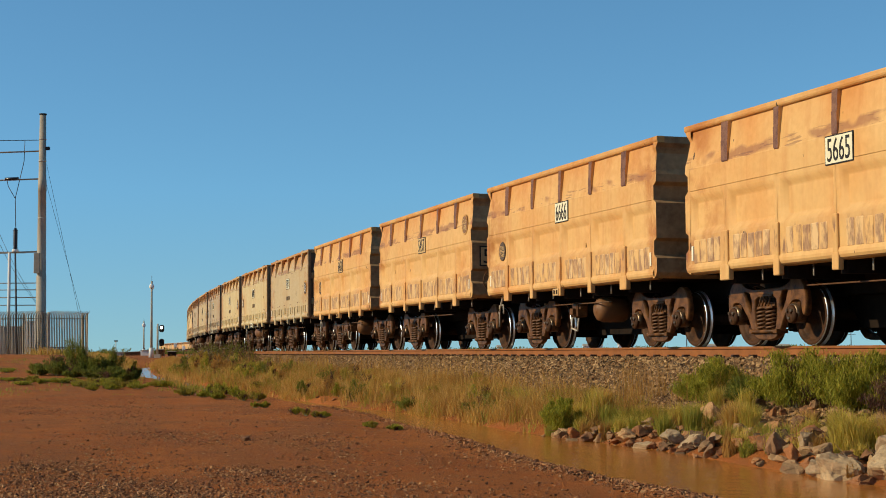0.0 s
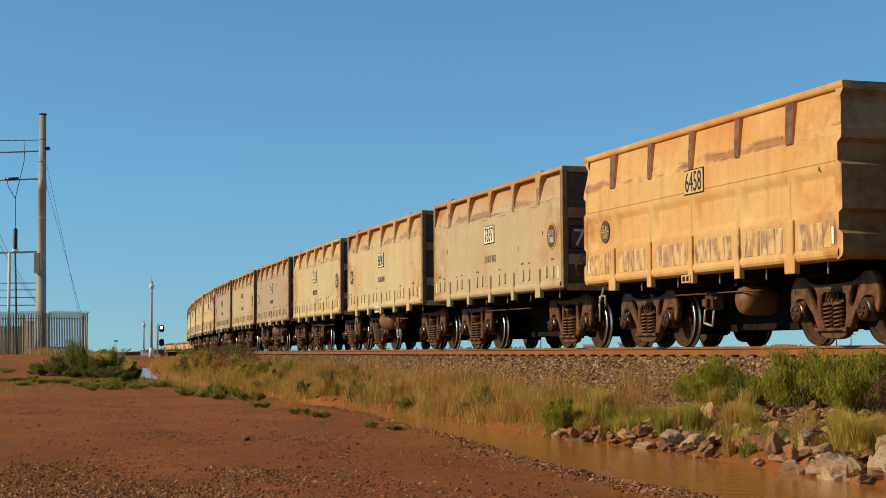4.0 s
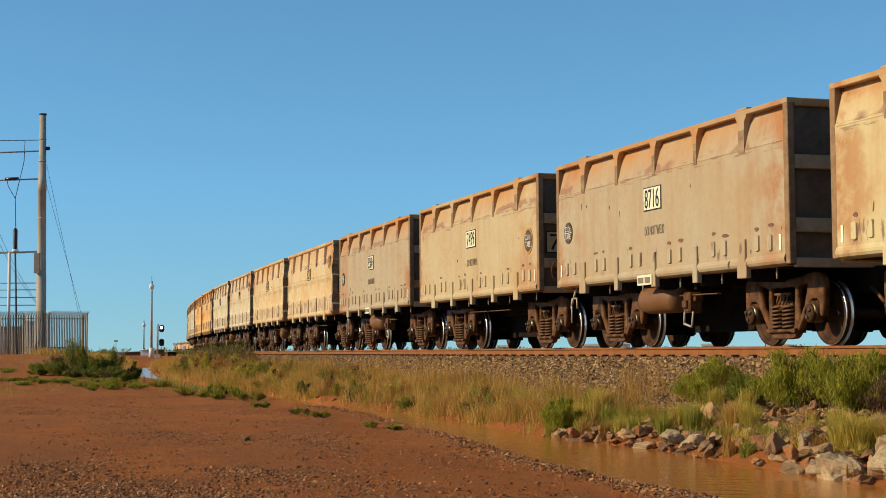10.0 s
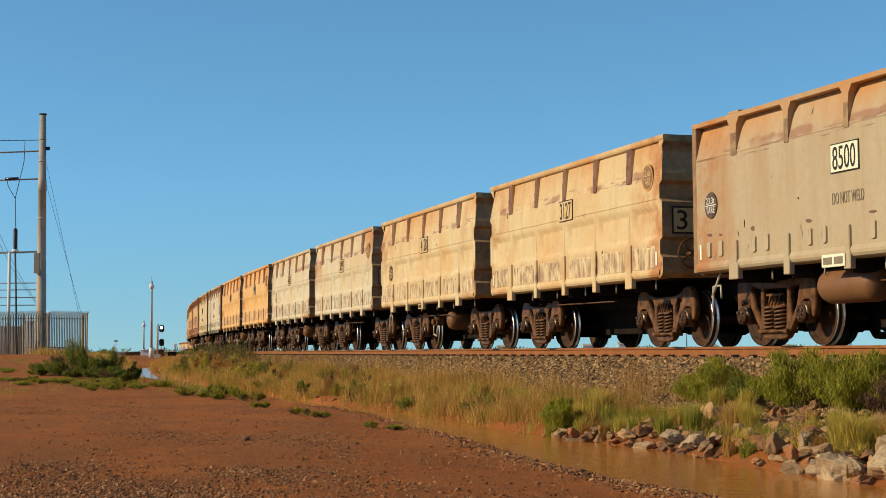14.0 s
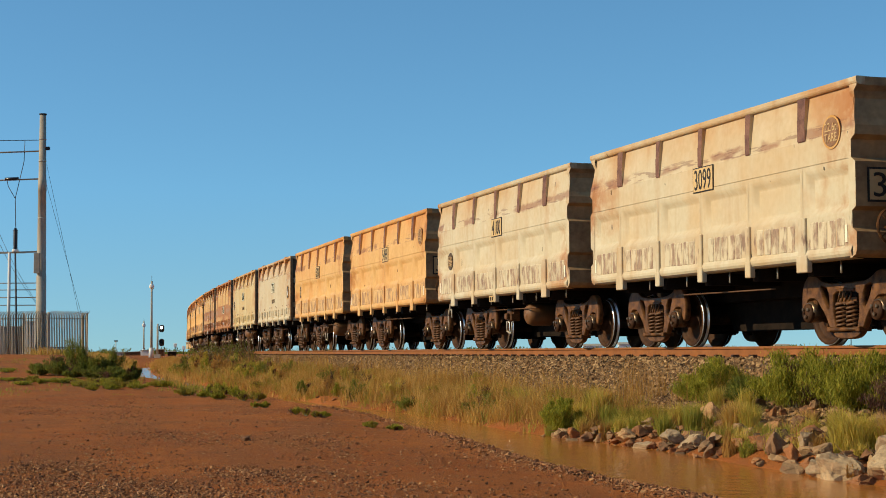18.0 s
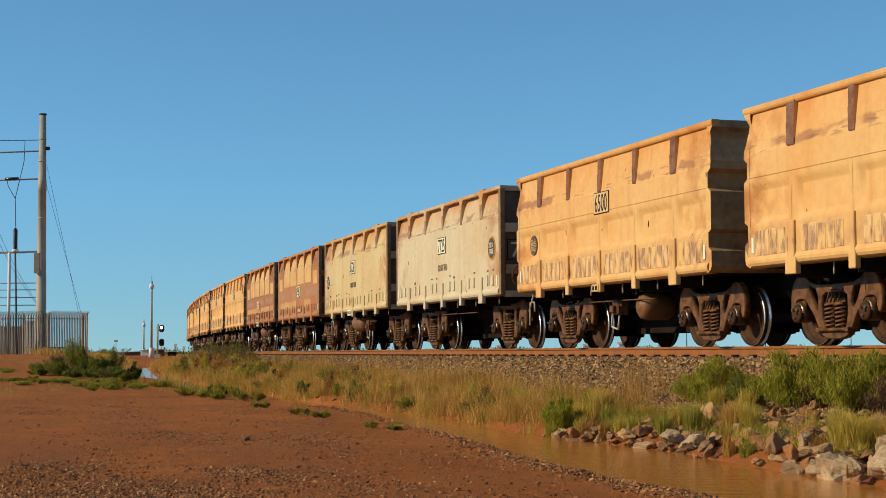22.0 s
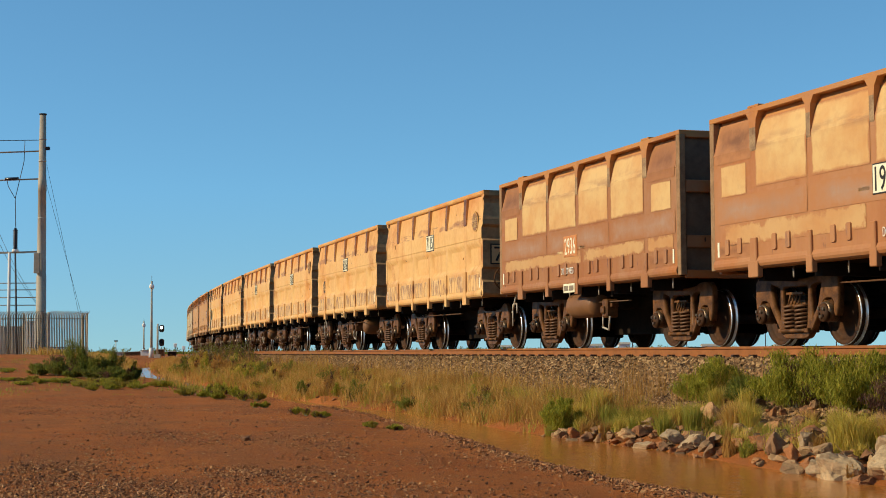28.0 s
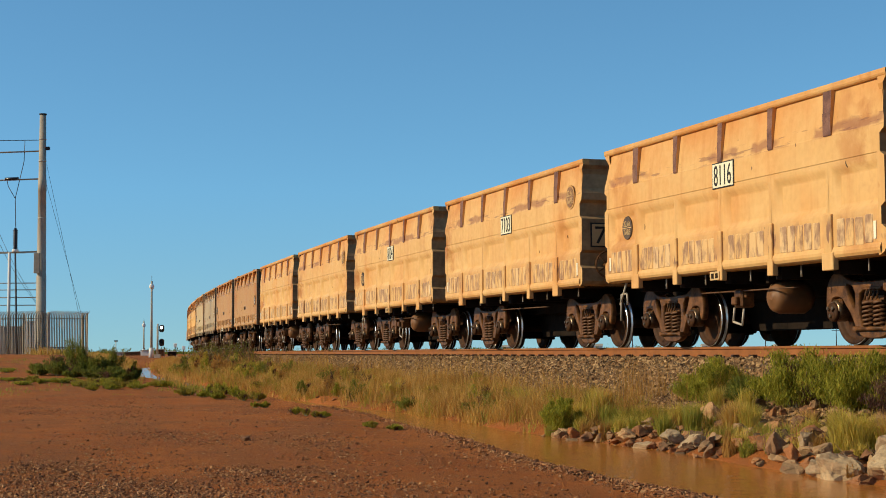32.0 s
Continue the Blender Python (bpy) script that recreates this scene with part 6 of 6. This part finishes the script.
def palisade(ax, ay, bx, by, words):
    root = new("palisade_fence")
    root.location = (ax, ay, GROUND_Z - 0.05)
    root.rotation_euler = (0, 0, math.atan2(by - ay, bx - ax))
    length = math.hypot(bx - ax, by - ay)
    bm = bmesh.new()
    pts = [(-0.042, 0.0), (-0.016, -0.022), (0.016, -0.022), (0.042, 0.0)]
    rows = []
    for z, dy, w in ((0.05, 0, 1), (2.28, 0, 1), (2.40, -0.06, 1), (2.50, -0.15, 0.7), (2.56, -0.21, 0.15)):
        rows.append([bm.verts.new((px * w, py * w + dy, z)) for px, py in pts])
    for p, q in zip(rows, rows[1:]):
        for i in range(3):
            bm.faces.new((p[i], p[i + 1], q[i + 1], q[i]))
    bmesh.ops.solidify(bm, geom=bm.faces, thickness=0.004)
    pale = mesh_of("pale", bm, M["galv"])
    n = int(length / 0.125)
    for i in range(n + 1):
        part("pale", pale, None, root).location = (i * 0.125, -0.03, 0)
    for z in (0.45, 2.12):
        part("rail", box(0, length, -0.01, 0.035, z - 0.03, z + 0.03), M["galv"], root)
    for i in range(int(length / 2.6) + 2):
        x = min(i * 2.6, length)
        part("post", box(x - 0.05, x + 0.05, 0.03, 0.12, 0, 2.45), M["galv"], root)
    return tagged(root, words, "fence", "fences of the compound")


palisade(-31.0, 95.6, -22.45, 91.0, "sunlit galvanised palisade fence with bent pointed pales")
palisade(-22.40, 91.05, -20.76, 93.5, "shaded side of a galvanised palisade fence")

PX, PY = -23.62, 94.0
pole = tagged(new("power_pole"), "tall tapered grey steel power pole inside the compound", "power pole")
pole.location = (PX, PY, GROUND_Z)
bm = bmesh.new()
add_turn(bm, [(0, 0.30), (4.6, 0.285), (4.61, 0.27), (9.6, 0.235), (9.61, 0.25), (10.3, 0.245), (10.31, 0.225), (14.15, 0.185)], 20, "Z")
part("shaft", bm, M["pole"], pole)
part("cap", rod((0, 0, 14.15), (0, 0, 14.22), 0.22, None, 16), M["signal"], pole)
part("control_box", box(-0.36, -0.02, -0.42, -0.22, 4.75, 5.95, bevel=0.02), M["pole"], pole)
for z, r in ((12.0, 0.045), (10.35, 0.045), (6.05, 0.05)):
    part("cross_arm", rod((-5.0, 0, z - 0.15), (0.05, 0, z), r), M["pole"], pole)
for z in (4.2, 3.8, 3.35, 2.9):
    part("bus_bar", rod((-4.6, 0.05, z), (-0.2, 0.05, z), 0.028), M["galv"], pole)
for z in (4.25, 3.85, 3.4, 2.95, 10.2, 9.7, 12.7, 11.4, 8.0):
    r = 0.29 - 0.0075 * z
    part("band", rod((0, 0, z - 0.05), (0, 0, z + 0.05), r + 0.018, None, 20), M["galv"], pole)
part("bracket", box(0.18, 0.42, -0.1, 0.1, 12.05, 12.25, bevel=0.02), M["signal"], pole)
rods("isolator", [((-2.2, 0, 10.35), (-1.4, 0, 10.38))], 0.09, M["porcelain"], pole)
runs = [((-5.0, 0, 12.62), (-0.15, 0, 12.65)), ((-1.05, 0, 12.6), (-1.1, 0.05, 11.4)), ((-1.1, 0.05, 11.4), (-1.6, 0.05, 9.2)), ((-2.1, 0, 10.3), (-2.0, 0, 9.9)), ((-2.0, 0, 9.9), (-1.6, 0.05, 9.2)), ((-1.6, 0.05, 9.2), (-1.55, 0.05, 7.5))]
rods("lead", runs, 0.022, M["wire"], pole)
rods("guy_wire", [((0.25, 0, 11.2), (2.15, 0.5, 2.2)), ((0.25, 0, 10.0), (2.3, 0.5, 2.2))], 0.010, M["wire"], pole)
cable = tagged(new("cable_termination"), "dark porcelain cable bushing on a white steel post", "insulator")
cable.location = (PX - 1.55, PY, GROUND_Z)
bm = bmesh.new()
rows = [(6.15, 0.1)]
for i in range(12):
    z = 6.22 + i * 0.1
    rows += [(z, 0.16), (z + 0.03, 0.09)]
rows += [(7.46, 0.06)]
add_turn(bm, rows, 12, "Z")
part("bushing", bm, M["porcelain"], cable)
part("collar", rod((0, 0, 6.02), (0, 0, 6.18), 0.2, None, 12), M["whitepaint"], cable)
part("cable", rod((0, 0, 6.05), (0.16, 0, 0), 0.055), M["wire"], cable)
part("post", rod((-0.34, 0, 0), (-0.34, 0, 6.0), 0.09, None, 10), M["whitepaint"], cable)
part("cross_bar", box(-1.2, 0.6, -0.05, 0.05, 5.95, 6.05), M["galv"], cable)
kiosk = tagged(new("switch_kiosk"), "white steel switchgear kiosk behind the fence", "switch cabinet")
kiosk.location = (-24.6, 96.4, GROUND_Z - 0.05)
part("cabinet", box(-0.5, 0.5, -0.3, 0.3, 0.1, 2.0, bevel=0.02), M["whitepaint"], kiosk)
part("roof", box(-0.56, 0.56, -0.36, 0.36, 2.0, 2.06), M["galv"], kiosk)
part("plinth", box(-0.55, 0.55, -0.35, 0.35, -0.05, 0.1), M["concrete"], kiosk)
wall = tagged(new("block_wall"), "low tan concrete block wall behind the fence", "wall")
wall.location = (-28.6, 97.4, GROUND_Z - 0.1)
part("panel", box(-3.2, 3.0, -0.1, 0.1, 0, 1.75, bevel=0.02), M["concrete"], wall)
part("coping", box(-3.25, 3.05, -0.14, 0.14, 1.75, 1.83), M["concrete"], wall)

for dz in (0.0, 0.8):
    a, b = Vector((-3.6, 0.3, 9.6 - dz)), Vector((-0.25, 0.1, 3.0 - dz * 0.1))
    pts = [a.lerp(b, i / 8) - Vector((0, 0, 0.5 * math.sin(math.pi * i / 8))) for i in range(9)]
    rods("conductor", list(zip(pts, pts[1:])), 0.012, M["wire"], pole, "", 5)

# ---- signals and masts ----
def mast(x, y, z, h, r, words):
    m = tagged(new("radio_mast"), words, "mast", "masts beside the track")
    m.location = (x, y, z)
    part("shaft", rod((0, 0, 0), (0, 0, h), r, r * 0.7, 12), M["pole"], m)
    bm = bmesh.new()
    add_turn(bm, [(h - 0.85, 0.04), (h - 0.75, 0.2), (h - 0.55, 0.27), (h - 0.35, 0.2), (h - 0.25, 0.04)], 14, "Z")
    part("dome", bm, M["whitepaint"], m)
    part("aerial", rod((0, 0, h), (0, 0, h + 0.5), 0.02), M["wire"], m)
    part("base", rod((0, 0, -0.1), (0, 0, 0.9), r * 2.2, r * 1.6, 12), M["whitepaint"], m)
    return m


mast(-29.15, 160, -0.45, 7.55, 0.13, "slim grey mast with a pale dome on top")
mast(-43.0, 230, -0.45, 4.9, 0.12, "short grey mast with a pale dome on top")
lamp = Mat("lit_white_signal_lens", 0.2)
lamp.b.inputs["Emission Color"].default_value = (1.0, 0.97, 0.88, 1)
lamp.b.inputs["Emission Strength"].default_value = 2.2
lamp.done((0.8, 0.8, 0.78))
sig = tagged(new("railway_signal"), "two-headed colour-light railway signal showing white", "railway signal")
sig.location = (-26.75, 150, -0.45)
part("post", rod((0, 0, 0), (0, 0, 3.1), 0.085, None, 12), M["galv"], sig)
for z, lit in ((2.65, True), (1.35, False)):
    hd = part("signal_head", box(0.14, 0.60, -0.1, 0.25, z - 0.34, z + 0.34, bevel=0.12), M["signal"], sig)
    part("hood", rod((0.37, -0.35, z + 0.1), (0.37, -0.08, z + 0.1), 0.2, None, 14, caps=False), M["signal"], hd)
    part("lens", rod((0.37, -0.14, z + 0.08), (0.37, -0.10, z + 0.08), 0.15, None, 14), lamp.m if lit else M["signal"], hd)
part("ladder", box(-0.12, -0.02, 0.1, 0.5, 0, 2.9), M["galv"], sig)
part("base", box(-0.3, 0.3, -0.3, 0.3, -0.1, 0.25), M["concrete"], sig)
board = tagged(new("track_sign"), "small dark board on a thin post", "sign")
board.location = (-30.65, 150, -0.4)
part("post", rod((0, 0, 0), (0, 0, 1.45), 0.04), M["galv"], board)
part("board", box(-0.17, 0.17, -0.03, 0.03, 1.40, 1.52), M["signal"], board)
for i, (x, y, wx, h, mt) in enumerate(((-43.5, 225, 2.2, 0.55, "bogie"), (-41.2, 222, 1.2, 0.75, "whitepaint"), (-38.9, 220, 1.1, 0.85, "bogie"), (-36.9, 218, 1.0, 0.55, "under"), (-46.3, 228, 1.4, 0.5, "galv"))):
    hut = tagged(new("equipment_hut"), "low weathered trackside equipment case", "equipment case", "cases beside the yard")
    hut.location = (x, y, -0.5)
    part("case", box(-wx / 2, wx / 2, -0.6, 0.6, 0, h, bevel=0.03), M[mt], hut)
    part("roof", box(-wx / 2 - 0.1, wx / 2 + 0.1, -0.7, 0.7, h, h + 0.08), M["galv"], hut)
for x, y, h in ((-50.2, 300, 1.6), (-48.6, 300, 1.1)):
    mk = tagged(new("point_indicator"), "white trackside indicator on a short post", "indicator", "indicators in the yard")
    mk.location = (x, y, -0.5)
    part("post", rod((0, 0, 0), (0, 0, h), 0.07), M["signal"], mk)
    part("target", box(-0.28, 0.28, -0.05, 0.05, h - 0.2, h + 0.55, bevel=0.04), M["whitepaint"], mk)


# ---- far scrub beyond the track ----
def far_scrub():
    xs, ys, zs, hs, ws, ls = [], [], [], [], [], []
    for _ in range(520):
        d = 260 + 420 * rs.rand()
        a = -0.30 + 0.62 * rs.rand()
        n = 70
        r, h = 1.0 + 2.0 * rs.rand(), 0.3 + 1.6 * rs.rand() ** 3
        xs.append(math.sin(a) * d + rs.randn(n) * r)
        ys.append(math.cos(a) * d + rs.randn(n) * r)
        zs.append(-0.4 + h * rs.rand(n) * 0.6)
        hs.append(0.25 + 0.35 * rs.rand(n))
        ws.append(0.12 + 0.14 * rs.rand(n))
        ls.append(0.4 + rs.rand(n))
    cols = [np.concatenate(c) for c in (xs, ys, zs, hs, ws, ls)]
    me = blades_mesh("far_scrub", *cols, M["shrub_dark"])
    tagged(new("far_scrub", me), "low grey-green scrub on the far plain", "scrub", kind="stuff")


far_scrub()
for x, y, h in ((120.5, 600, 10.5), (147.0, 600, 9.5), (152.5, 600, 8.0), (91.0, 600, 9.0), (66.0, 560, 8.5), (34.0, 560, 8.0)):
    py = tagged(new("power_pole"), "distant thin power pole with two cross-arms", "power pole", "poles on the plain")
    py.location = (x, y, -0.5)
    part("shaft", rod((0, 0, 0), (0, 0, h), 0.19, 0.13, 8), M["wire"], py)
    for z in (h - 0.6, h - 2.2):
        part("cross_arm", box(-1.7, 1.7, -0.1, 0.1, z - 0.09, z + 0.09), M["wire"], py)
for x, y, wx, h in ((50.2, 540, 6.4, 1.9), (59.6, 530, 3.8, 2.3), (86.0, 520, 4.6, 1.6), (20.5, 540, 5.0, 1.6), (118.0, 560, 5.0, 1.5)):
    shed = tagged(new("shed"), "low pale metal shed far out on the plain", "shed", "sheds on the plain")
    shed.location = (x, y, -0.5)
    part("wall", box(-wx / 2, wx / 2, -1.5, 1.5, 0, h), M["whitepaint"], shed)
    roof = bmesh.new()
    vs = [[roof.verts.new((sx * (wx / 2 + 0.2), y2, z2)) for y2, z2 in ((-1.7, h), (0, h + 0.7), (1.7, h))] for sx in (-1, 1)]
    for i in (0, 1):
        roof.faces.new((vs[0][i], vs[1][i], vs[1][i + 1], vs[0][i + 1]))
    roof.faces.new((vs[0][0], vs[0][2], vs[1][2], vs[1][0]))
    for e in vs:
        roof.faces.new(e)
    part("roof", roof, M["galv"], shed)


def motions():
    rows = [float(t) for t in range(0, 33)]
    for k, w in train:
        walk(w, [(t, wagon_place(k, t)) for t in rows])
    steps = [32.0 * i / 330 for i in range(331)]
    for wheels, x, radius in turning:
        walk(wheels, [(t, Matrix.Translation((x, 0, radius)) @ Matrix.Rotation((SPEED * t) / radius, 4, "Y")) for t in steps])


motions()
